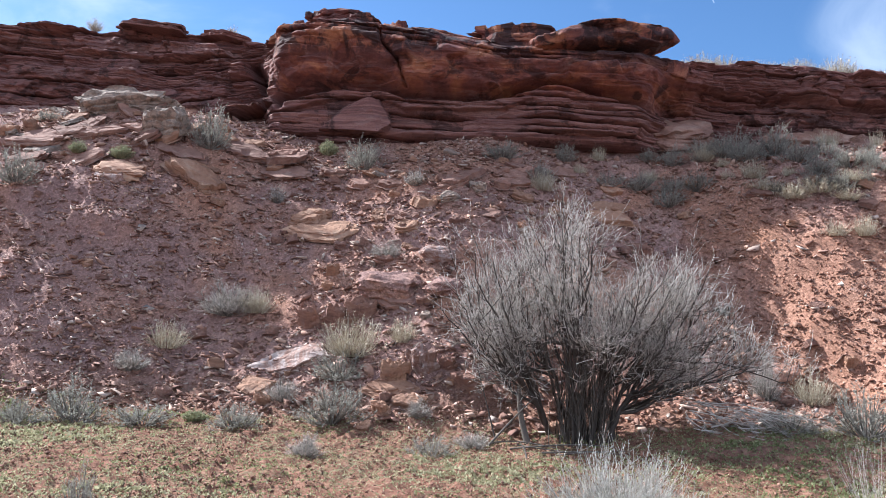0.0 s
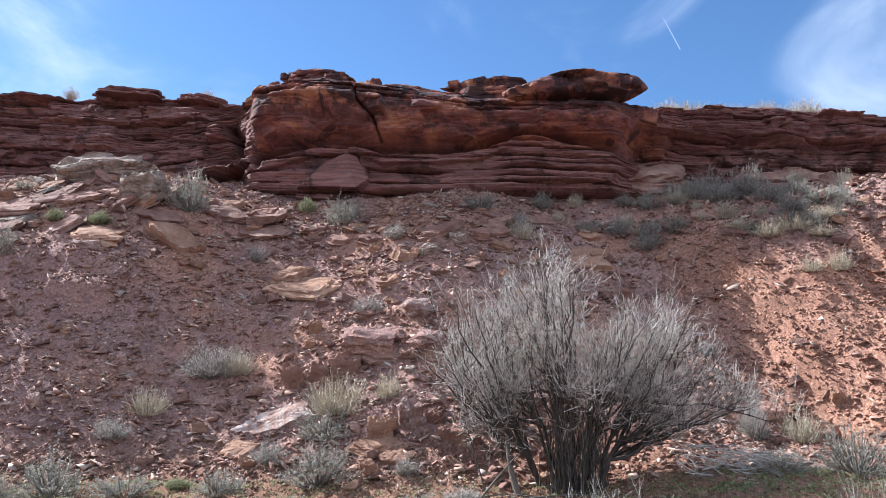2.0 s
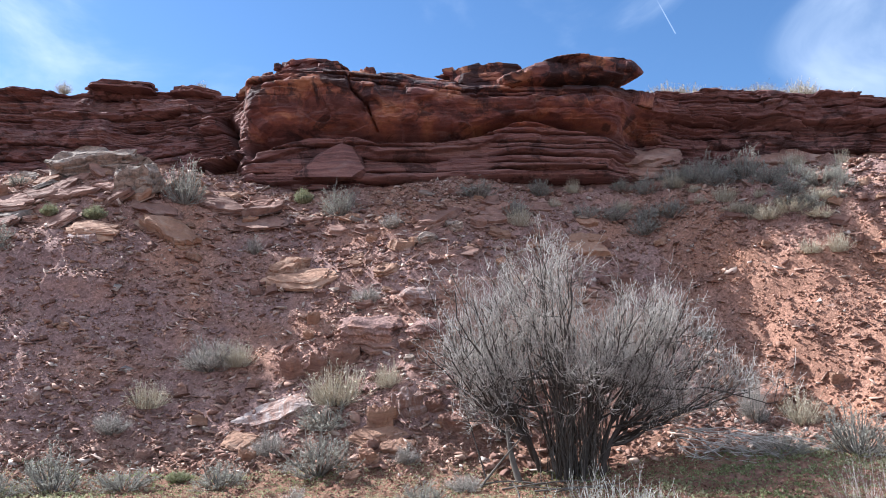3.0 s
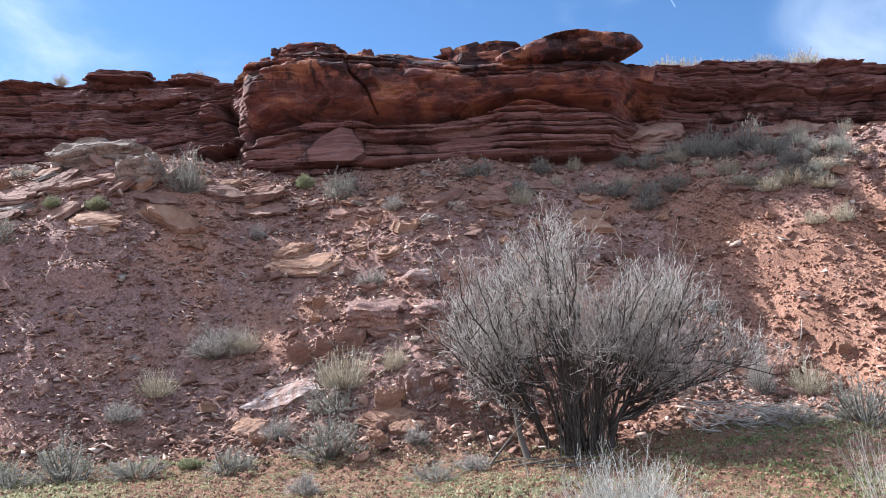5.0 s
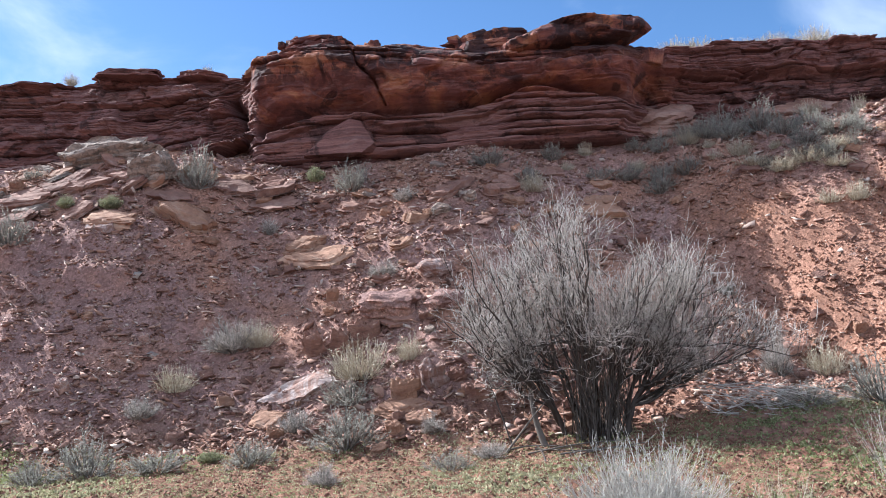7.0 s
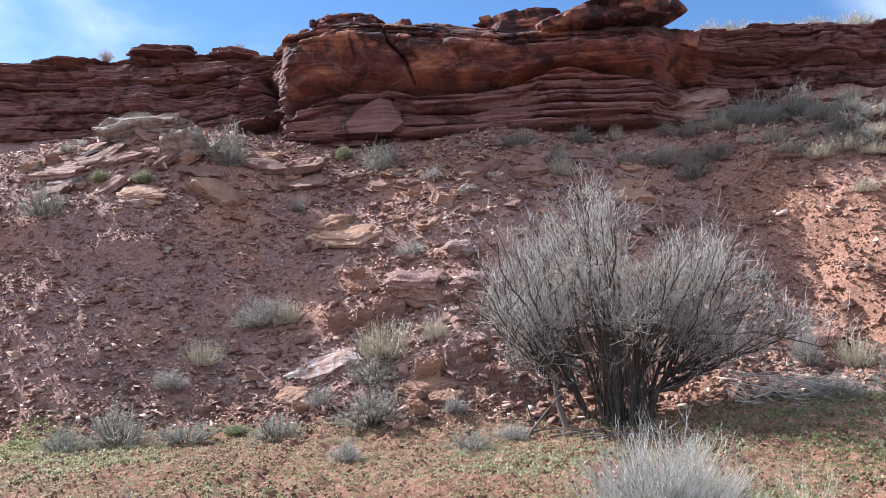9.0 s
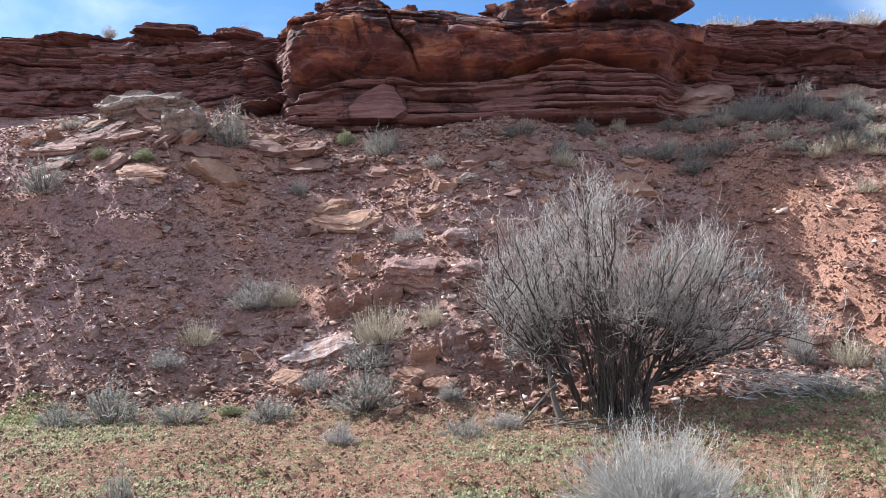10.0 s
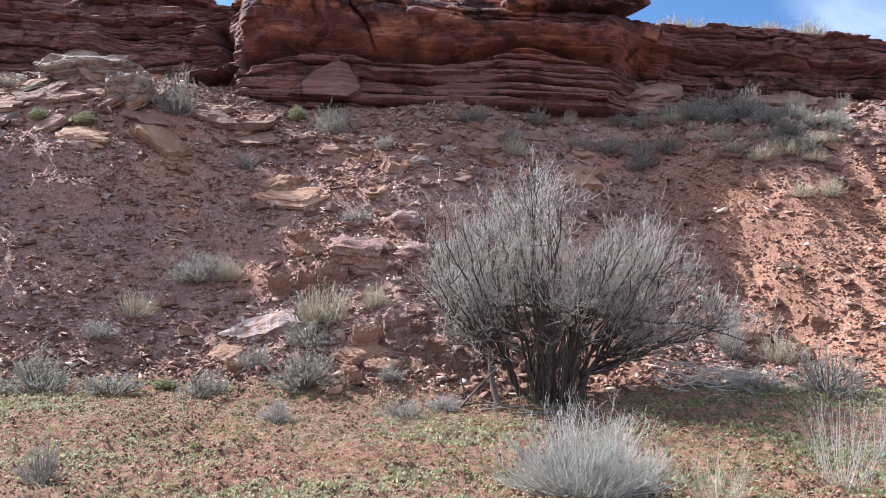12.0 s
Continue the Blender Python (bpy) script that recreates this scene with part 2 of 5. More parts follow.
def mat_twig(name, lo, mid, hi, spread=0.6, rough=0.8, thin=0.0):
    m = Mat(name, rough, 0.3)
    col = m.ramp(m.island(), (0.0, lo), (0.5, mid), (1.0, hi))
    g = m.noise(18, (1, 1, 0.25), 4, 0.6)
    col = m.mix(spread, col, m.ramp(g, (0.3, (0.550, 0.520, 0.500)), (0.7, (1.1, 1.1, 1.1))), "MULTIPLY")
    if thin:                                                  # leaves let some light through
        tr, mx = m.nt.nodes.new("ShaderNodeBsdfTranslucent"), m.nt.nodes.new("ShaderNodeMixShader")
        out = m.nt.nodes["Material Output"]
        mx.inputs[0].default_value = thin
        m.link(col, tr.inputs["Color"])
        m.link(m.b.outputs[0], mx.inputs[1])
        m.link(tr.outputs[0], mx.inputs[2])
        m.link(mx.outputs[0], out.inputs["Surface"])
    return m.done(col)


CLIFF = mat_cliff()
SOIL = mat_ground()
RED = mat_stone("red_slab_stone", ((0.3, (0.170, 0.096, 0.080)), (0.55, (0.295, 0.170, 0.135)), (0.75, (0.365, 0.235, 0.190))), (0.42, 0.31, 0.26))
TAN = mat_stone("tan_slab_stone", ((0.3, (0.24, 0.130, 0.092)), (0.55, (0.38, 0.225, 0.155)), (0.75, (0.46, 0.310, 0.220))), (0.49, 0.37, 0.285))
GREY = mat_stone("grey_lichen_stone", ((0.3, (0.24, 0.175, 0.145)), (0.55, (0.38, 0.295, 0.245)), (0.75, (0.47, 0.385, 0.325))), (0.52, 0.44, 0.38), lichen=0.6)
WHITE = mat_stone("salt_crusted_stone", ((0.3, (0.24, 0.135, 0.11)), (0.55, (0.35, 0.215, 0.175)), (0.75, (0.43, 0.30, 0.25))), (0.46, 0.36, 0.32), white=0.38)
SCREE = mat_scree()
BARK = mat_twig("dark_bark", (0.035, 0.027, 0.024), (0.06, 0.047, 0.041), (0.10, 0.08, 0.07))
TWIG = mat_twig("grey_twigs", (0.38, 0.335, 0.305), (0.56, 0.505, 0.465), (0.72, 0.665, 0.62))
SAGE = mat_twig("sage_leaf", (0.25, 0.242, 0.205), (0.38, 0.37, 0.318), (0.50, 0.485, 0.425), thin=0.3)
STRAW = mat_twig("straw_stalk", (0.34, 0.285, 0.20), (0.50, 0.435, 0.33), (0.66, 0.60, 0.49))
SILVER = mat_twig("silver_stalk", (0.30, 0.285, 0.26), (0.45, 0.43, 0.395), (0.62, 0.60, 0.555))
GREEN = mat_twig("green_blade", (0.16, 0.18, 0.075), (0.26, 0.28, 0.13), (0.38, 0.40, 0.21), thin=0.4)
CLOD = mat_twig("soil_clod", (0.11, 0.052, 0.038), (0.22, 0.112, 0.078), (0.36, 0.205, 0.148))
WEED = mat_twig("low_weed", (0.24, 0.225, 0.125), (0.39, 0.37, 0.225), (0.56, 0.53, 0.35), thin=0.4)


# ---------------------------------------------------------------- form functions
# -- terrain functions
def hashed(ix, iy, iz, seed):
    h = (ix * 374761393 + iy * 668265263 + iz * 2147483647 + seed * 974634777) & 0xFFFFFFFF
    h = ((h ^ (h >> 13)) * 1274126177) & 0xFFFFFFFF
    return ((h ^ (h >> 16)) & 0xFFFF) / 65535.0


def vnoise(x, y, z=0.0, seed=0):
    """Smooth value noise in 0..1 on arrays."""
    x, y, z = np.broadcast_arrays(np.asarray(x, float), np.asarray(y, float), np.asarray(z, float))
    fx, fy, fz = np.floor(x), np.floor(y), np.floor(z)
    ix, iy, iz = fx.astype(np.int64), fy.astype(np.int64), fz.astype(np.int64)
    u, v, w = x - fx, y - fy, z - fz
    u, v, w = u * u * (3 - 2 * u), v * v * (3 - 2 * v), w * w * (3 - 2 * w)
    r = 0
    for a in (0, 1):
        for b in (0, 1):
            for c in (0, 1):
                r = r + hashed(ix + a, iy + b, iz + c, seed) * (u if a else 1 - u) * (v if b else 1 - v) * (w if c else 1 - w)
    return r


def fbm(x, y, z=0.0, seed=0, octaves=4, gain=0.5):
    r, amp, tot = 0.0, 1.0, 0.0
    for k in range(octaves):
        r = r + amp * vnoise(np.asarray(x) * 2.03**k, np.asarray(y) * 2.03**k, np.asarray(z) * 2.03**k, seed + k)
        tot += amp
        amp *= gain
    return r / tot - 0.5


def step(a, b, x):
    t = np.clip((np.asarray(x, float) - a) / (b - a), 0, 1)
    return t * t * (3 - 2 * t)


PROFILE_Y = (10.3, 10.9, 11.6, 12.5, 13.5, 14.5, 15.5, 16.5, 17.2, 18.4, 20.0)
PROFILE_Z = (0.0, 0.12, 0.50, 1.35, 2.45, 3.60, 4.70, 5.45, 5.90, 6.70, 7.3)
_py = np.linspace(0, 24, 481)
_pz = np.convolve(np.pad(np.interp(_py, PROFILE_Y, PROFILE_Z), 12, mode="edge"), np.hanning(25) / np.hanning(25).sum(), "valid")


def forward(x):
    """How far the hillside stands towards the camera."""
    low = 1.0 * step(-3.5, -8.5, x)
    rib = 0.55 * np.exp(-(((x + 0.9) / 1.3) ** 2))
    return low + rib


def wash(x, y):
    """How far the gully beside the rib draws back, and the spur beyond it stands out."""
    x = x + 0.42 * (y - 13.4) + 2.0 * fbm(x * 0.6, y * 0.6, 0, 17, 4)
    return -0.85 * np.clip((x - 1.4) / 3.0, 0, 1) * (1 - step(4.2, 6.3, x)) + 0.30 * np.clip(x - 4.9, 0, 9)


def cliff_y(x):
    """The foot line of the cliff."""
    main = step(-6.25, -5.35, x) * (1 - step(2.9, 5.4, x))
    return 18.35 - 1.25 * main + 0.25 * step(6, 12, x) + 0.25 * fbm(np.asarray(x) * 0.7, 3.3, 0, 41)


RIM_X = (-16, -12.5, -11, -9.5, -8.1, -6.3, -5.85, -4.9, -4.0, -3.3, -2.8, -1.65, -0.95, 0.1, 1.5, 3.2, 3.7, 4.5, 6.4, 8.4, 10.2, 16)
RIM_Z = (9.05, 9.08, 9.02, 9.12, 9.10, 8.88, 8.66, 8.64, 8.8, 8.88, 8.74, 8.68, 8.5, 8.28, 8.15, 8.12, 8.14, 8.30, 8.36, 8.3, 8.17, 7.9)


def rim_z(x):
    return np.interp(x, RIM_X, RIM_Z) + 0.07 * fbm(np.asarray(x) * 2.2, 7.7, 0, 51)


def slope_z(x, y):
    """The ground before the cliff, without the plateau."""
    x, y = np.asarray(x, float), np.asarray(y, float)
    d = y + (forward(x) + wash(x, y) * step(10.6, 12.4, y)) * step(9.0, 12.0, y) * (1 - 0.85 * step(15.5, 17.5, y))
    z = np.interp(d, _py, _pz)
    z = z + 0.42 * step(0.8, 4.2, x) * step(7.6, 10.6, y) * (1 - step(11.5, 15, y))
    hill = step(10.2, 11.6, d)
    rough = 0.22 * fbm(x * 0.55, y * 0.55, 0, 5, 3) * hill
    rills = np.abs(fbm(x * 1.5 + 0.3 * y, y * 0.35, 0, 15, 4)) * step(2.5, 4.5, x) * hill
    rough = rough - 0.75 * rills + 0.09 * fbm(x * 1.9, y * 1.9, 0, 9, 4) * hill
    ledge = fbm(x * 0.5, z * 2.6, 0, 33, 3) * 0.42 * hill * step(1.6, 3.2, z)
    z = z - 0.30 * np.exp(-(((x + 4.9) / 1.5) ** 2 + ((y - 13.0) / 1.5) ** 2))          # washed-out hollow
    z = z + 0.27 * np.exp(-(((x + 8.6) / 2.6) ** 4 + ((y - 16.3) / 1.2) ** 4))            # bench under the wall
    edge = 12.95 + 0.9 * fbm(x * 0.9, 2.0, 0, 37, 3)                                         # a harder bed breaks the slope
    z = z + 0.24 * step(edge, edge + 0.07, y) * (1 - step(edge + 0.2, edge + 1.1, y)) * step(-4.0, -5.2, x) * step(0.32, 0.42, vnoise(x * 1.1, 4.0, 0, 39))
    clod = fbm(x * 10.5, y * 10.5, 0, 21, 2, 0.8) * (0.125 - 0.03 * hill)
    lumps = np.maximum(0, fbm(x * 2.3, y * 3.1, 0, 27, 3)) * 0.12 * (1 - hill) * step(4, 6, y) * step(24, 14, np.abs(x))
    clod = clod * step(2.0, 4.4, y) * step(24, 20, y) * step(24, 14, np.abs(x))
    return z + rough + ledge + clod + lumps + 0.05 * fbm(x * 0.6, y * 0.6, 0, 3, 2) * step(2, 5, y)


def ground_z(x, y):
    x, y = np.asarray(x, float), np.asarray(y, float)
    top = rim_z(x) - 0.06 + 0.03 * np.clip(y - 18.5, 0, 60) + 0.06 * fbm(x * 1.3, y * 1.3, 0, 61, 3)
    back = y > cliff_y(x) + 0.95
    return np.where(back, top, slope_z(x, y))
# -- end terrain functions


def grid_mesh(name, X, Y, Z):
    """A mesh from three arrays of one shape."""
    r, c = X.shape
    me = bpy.data.meshes.new(name)
    i = np.arange(r * c).reshape(r, c)
    q = np.stack([i[:-1, :-1], i[:-1, 1:], i[1:, 1:], i[1:, :-1]], -1).reshape(-1, 4)
    me.vertices.add(r * c)
    me.vertices.foreach_set("co", np.stack([X, Y, Z], -1).astype(np.float32).ravel())
    me.loops.add(q.size)
    me.loops.foreach_set("vertex_index", q.astype(np.int32).ravel())
    me.polygons.add(len(q))
    me.polygons.foreach_set("loop_start", np.arange(0, q.size, 4, dtype=np.int32))
    me.polygons.foreach_set("loop_total", np.full(len(q), 4, np.int32))
    me.update(calc_edges=True)
    me.validate()
    return me


def flat_mesh(name, verts, faces, smooth=False):
    me = bpy.data.meshes.new(name)
    me.from_pydata(verts, [], faces)
    me.update()
    if smooth:
        me.polygons.foreach_set("use_smooth", [True] * len(me.polygons))
    return me


def put(name, me, material, parent=None, label="", m=None):
    """Link a mesh as one object, under a thing if one is given."""
    ob = new(name, me)
    if material and not me.materials:
        me.materials.append(material)
    ob.parent = parent
    if m is not None:
        ob.matrix_basis = m
    if label:
        ob["label"] = label
    return ob


def thing(name, label, category, m, group="", kind=""):
    ob = new(name)
    ob.empty_display_size = 0.1
    ob.matrix_basis = m
    return tagged(ob, label, category, group, kind)


# ---------------------------------------------------------------- ground and hillside
def axis_steps(lo, hi, fine, far):
    side = [0.0]
    w = fine
    while side[-1] < far:
        w *= 1.35
        side.append(side[-1] + w)
    side = np.array(side[1:])
    return np.concatenate([lo - side[::-1], np.arange(lo, hi, fine), hi + side])


def build_ground():
    gx, gy = np.meshgrid(axis_steps(-12.4, 11.4, 0.048, 900), axis_steps(4.4, 18.9, 0.042, 900))
    me = grid_mesh("ground", gx, gy, ground_z(gx, gy))
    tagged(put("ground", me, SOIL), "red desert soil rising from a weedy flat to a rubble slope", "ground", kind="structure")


build_ground()


# ---------------------------------------------------------------- cliff
def near_line(x, z, line):
    """Distance from the points to a polyline in the plane of the cliff face."""
    best = np.full(x.shape, 9.0)
    for (ax, az), (bx, bz) in zip(line[:-1], line[1:]):
        t = np.clip(((x - ax) * (bx - ax) + (z - az) * (bz - az)) / ((bx - ax) ** 2 + (bz - az) ** 2), 0, 1)
        best = np.minimum(best, np.hypot(x - ax - t * (bx - ax), z - az - t * (bz - az)))
    return best


def strata(x, z, freq, seed, dip=0.02):
    """Ledges: flat-topped layers whose thickness wanders along the wall."""
    s = z + dip * x + 0.16 * fbm(x * 0.35, 1.0, 0, seed) + 0.05 * fbm(x * 1.7, z * 1.5, 0, seed + 3)
    a = vnoise(s * freq, x * 0.22, 0, seed + 7)
    return step(0.30, 0.70, a) - 0.5


def beds(x, s, thick, seed, along=0.8, soft=0.22):
    """Stacked beds of uneven thickness: how far each stands out (0..1), and the gaps between them (0..1)."""
    rng = np.random.default_rng(seed)
    edges = 4.6 + np.cumsum(rng.uniform(*thick, int(6.0 / thick[0])))
    i = np.clip(np.searchsorted(edges, s), 1, len(edges) - 1)
    lo, hi = edges[i - 1], edges[i]
    f = np.clip((s - lo) / (hi - lo), 0, 1)
    cut = np.floor(x * along * (0.6 + 0.8 * hashed(i, 5, 1, seed)) + 9 * hashed(i, 2, 7, seed)).astype(np.int64)
    out = 0.55 * hashed(i, cut, 3, seed) + 0.45 * vnoise(x * 0.9, i * 3.7, 0, seed + 1)
    nose = 1 - soft * np.abs(2 * f - 1.15) ** 3
    gap = np.exp(-((np.minimum(s - lo, hi - s) / 0.016) ** 2)) * step(0.35, 0.6, vnoise(x * 0.7, i * 5.3, 0, seed + 2))
    return out * nose, gap


def build_cliff():
    rows = 235
    xs = np.concatenate([np.arange(-17.0, -13.0, 0.12), np.arange(-13.0, 11.6, 0.030), np.arange(11.6, 17.0, 0.12)])
    foot = slope_z(xs, cliff_y(xs)) - 0.5
    rim = rim_z(xs)
    h = np.linspace(0, 1, rows)[:, None]
    X = np.broadcast_to(xs, (rows, len(xs)))
    Z = foot + (rim - foot) * h
    Y = cliff_y(xs) + 0 * Z
    wave = 0.05 * fbm(X * 0.9, Z * 1.1, 0, 71, 3) + 0.025 * fbm(X * 3.1, Z * 3, 0, 72, 2)
    # the corner of the block leans out to the left as it rises
    corner = np.interp(Z, (5.6, 6.3, 6.58, 6.70, 7.1, 8.0, 8.6), (-7.2, -6.5, -5.95, -5.40, -5.46, -5.88, -5.40)) + 0.5 * wave + 0.25 * fbm(X * 0.5, Z * 2.5, 0, 241, 3)
    Xr = X + 0.5 * fbm(X * 0.5, Z * 1.6, 0, 242, 3)
    main = step(-0.12, 0.22, X - corner) * (1 - step(3.0, 5.2, Xr))
    left, right = 1 - step(-0.35, 0.0, X - corner), step(3.2, 5.2, Xr)
    # junction of the laminated foot and the massive upper face
    joint = np.interp(X, (-5.6, -4.92, -4.3, -3.78, -2.87, -2.25, -1.07, 0.13, 0.63, 1.21, 2.56, 3.33), (6.65, 6.75, 6.92, 7.07, 7.05, 6.80, 6.82, 6.99, 7.14, 7.24, 6.98, 6.74)) + wave
    up = Z - joint
    lip = np.interp(X, (-5.6, -3.7, -2.9, -1.0, 0.85, 3.2), (8.28, 8.42, 8.33, 8.02, 7.84, 7.78)) + 1.6 * wave
    high = np.clip(up / np.maximum(lip - joint, 0.3), 0, 1.2)
    face = 0.44 - 0.80 * step(0.02, 0.42, high) - 0.26 * step(0.35, 0.85, high) + 0.10 * step(0.9, 1.0, high)
    face = face + 0.45 * np.exp(-(((X - corner - 0.1) / 0.5) ** 2))                      # rounds off at the corner
    face = face + 0.36 * fbm(X * 0.9, Z * 1.6, 0, 90, 3) + 0.10 * fbm(X * 3.2, Z * 4.5, 0, 94, 4, 0.6)
    sc = vnoise(X * 1.5 + 0.6 * Z, Z * 2.1, 0, 230)
    face = face + 0.16 * step(0.52, 0.60, sc) - 0.05 * step(0.2, 0.27, vnoise(X * 2.9, Z * 3.3 + 0.4 * X, 0, 232))    # spalled hollows with sharp edges
    thin_out, thin_gap = beds(X, Z + 0.03 * X + wave, (0.10, 0.30), 95, 0.5)
    face = face - 0.07 * thin_out + 0.06 * thin_gap * step(0.45, 0.6, vnoise(X * 0.6, Z * 1.4, 0, 97))
    # weathered cap bed above the lip
    cap_out, cap_gap = beds(X, Z - lip + 8 + 0.02 * X, (0.09, 0.20), 98, 1.4)
    cap = -0.26 - 0.22 * cap_out + 0.20 * cap_gap + 0.45 * step(0.15, 0.55, Z - lip) + 0.08 * fbm(X * 4, Z * 5, 0, 99, 3)
    onlip = step(-0.02, 0.03, Z - lip)
    upper = face * (1 - onlip) + cap * onlip
    # laminated foot: thick beds carrying thin ones, each undercut
    big, big_gap = beds(X, Z + 0.012 * X + wave - 0.35 * (joint - 6.9) * step(-1.2, -0.1, up), (0.14, 0.34), 80, 0.45)
    fine, fine_gap = beds(X, Z + 0.010 * X + 1.3 * wave, (0.035, 0.085), 85, 0.9)
    smooth = 0.3 + 0.7 * step(0.40, 0.6, vnoise(X * 0.45, Z * 1.1, 0, 86))
    fine, fine_gap = fine * smooth, fine_gap * smooth
    foot_face = -0.02 - 0.40 * big - 0.10 * fine + 0.42 * big_gap + 0.07 * fine_gap + 0.05 * fbm(X * 3, Z * 7, 0, 87, 3)
    foot_face = foot_face - 0.16 * step(-0.26, -0.20, up) * (1 - step(-0.05, 0.0, up))                        # pale ledge right under the overhang
    foot_face = foot_face + 0.34 * (1 - step(5.80, 6.02, Z + 0.2 * fbm(X * 0.7, 0.5, 0, 12)))
    tongue = step(0.2, 0.9, X) * (1 - step(3.1, 3.42, X + 0.4 * (vnoise(Z * 6, 1, 0, 4) - 0.5))) * step(6.05, 6.2, Z)
    shelf, shelf_gap = beds(X, Z + 0.05 * np.clip(X - 1.2, -1, 3) + wave, (0.11, 0.22), 88, 0.35, 0.6)
    foot_face = foot_face * (1 - 0.7 * tongue) - tongue * (0.20 + 0.34 * shelf - 0.26 * shelf_gap)
    above = step(-0.015, 0.015, up)
    Ymain = upper * above + foot_face * (1 - above)
    # the wall beside the block: stepped beds leaning back, bent up towards the notch
    sl = Z - 0.20 * np.clip(X + 8.3, 0, 2.2) + 0.03 * X + 2.5 * wave
    lb, lg = beds(X, sl, (0.14, 0.50), 100, 0.40)
    lf, lfg = beds(X, sl + 0.02 * X, (0.04, 0.10), 104, 0.9)
    patch = 0.25 + 0.75 * step(0.45, 0.62, vnoise(X * 0.5, Z * 1.3, 0, 111))
    lf, lfg = lf * patch, lfg * patch
    Yleft = 0.95 * np.clip((Z - 6.4) / 2.5, 0, 1) - 0.15 - 0.62 * lb - 0.13 * lf + 0.50 * lg + 0.08 * lfg + 0.20 * fbm(X * 0.8, Z * 1.4, 0, 108, 4) + 0.07 * fbm(X * 4, Z * 6, 0, 109, 3)
    Yleft = Yleft - 0.95 * step(7.0, 6.45, Z + 2 * wave) * step(-8.2, -6.2, X)             # apron under the notch
    hr = np.clip((Z - 7.0) / 1.5, 0, 1)
    rb, rg = beds(X, Z + 0.03 * X + 3 * wave, (0.16, 0.50), 121, 0.5)
    rf, rfg = beds(X, Z + 0.02 * X + wave, (0.04, 0.09), 125, 1.0)
    rf, rfg = rf * patch, rfg * patch
    Yright = 0.1 - 0.45 * step(0.30, 0.45, hr + 0.25 * fbm(X * 0.8, 3, 0, 120)) + 0.3 * step(0.85, 1.0, hr) - 0.30 * rb - 0.09 * rf + 0.50 * rg + 0.06 * rfg + 0.22 * fbm(X * 1.2, Z * 2, 0, 128, 4)
    Y = Y + main * Ymain + left * Yleft + right * Yright
    # broken blocks: angular steps in the face at three sizes
    for fx, fz, amp, seed in ((0.8, 2.0, 0.34, 180), (1.9, 5.0, 0.17, 190), (4.5, 11, 0.07, 195)):
        row = np.floor((Z + 0.03 * X + 2 * wave) * fz + 0.8 * fbm(X * 0.9, Z * 1.2, 0, seed + 1))
        col = np.floor(X * fx * (0.7 + 0.6 * hashed(row.astype(np.int64), 3, 5, seed)) + 7.3 * hashed(row.astype(np.int64), 1, 2, seed) + 0.8 * fbm(X * 2, Z * 3, 0, seed + 2))
        Y = Y + amp * (hashed(col.astype(np.int64), row.astype(np.int64), 0, seed) - 0.5) * (1 - main * (0.72 - 0.25 * onlip))
    # fracture, notch beside the block, hollows at its ends
    crack = ((-3.02, 8.9), (-2.98, 8.5), (-2.87, 8.09), (-2.51, 7.73), (-2.28, 7.16))
    dc = near_line(X + 0.05 * fbm(X * 5, Z * 5, 0, 7), Z, crack)
    Y = Y + 0.30 * np.exp(-((dc / (0.018 + 0.012 * vnoise(Z * 6, X, 0, 2))) ** 2)) - 0.07 * step(0, 0.5, X + 2.7 + 0.25 * (8.0 - Z)) * main * above
    notch = ((-6.45, 7.95), (-6.28, 7.75), (-6.0, 7.29), (-5.83, 6.65))
    Y = Y + 0.9 * np.exp(-((near_line(X, Z, notch) / (0.05 + 0.10 * step(7.0, 7.6, Z))) ** 2))
    Y = Y + 0.6 * np.exp(-(((X + 5.32) / 0.09) ** 2 + ((Z - 6.72) / 0.16) ** 2))
    Y = Y + 0.75 * np.exp(-(((X - 3.95) / 0.45) ** 2 + ((Z - 7.2) / 0.42) ** 2))
    Y = Y + 0.05 * fbm(X * 6, Z * 11, 0, 140, 4, 0.6) + 0.05 * np.abs(fbm(X * 5, Z * 9, 0, 145, 3)) * step(0.4, 0.6, vnoise(X, Z * 2, 0, 147))
    # over the top and back into the plateau
    back = np.array([0.06, 0.16, 0.3, 0.5, 0.8, 1.2, 1.8, 2.6])[:, None]
    Yt = Y[-1] + back
    Zt = rim + 0.05 * np.sin(np.clip(back, 0, 0.5) * 3) + 0.10 * fbm(X[:8] * 2, Yt * 2, 0, 160, 3) * np.clip(back, 0, 1) - 0.10 * back
    Xa, Ya, Za = (np.concatenate(p) for p in ((X, X[:8]), (Y, Yt), (Z, Zt)))
    put_cliff = put("cliff", grid_mesh("cliff", Xa, Ya, Za), CLIFF)
    tagged(put_cliff, "layered red sandstone cliff with dark varnish and a long crack", "cliff", kind="structure")


build_cliff()


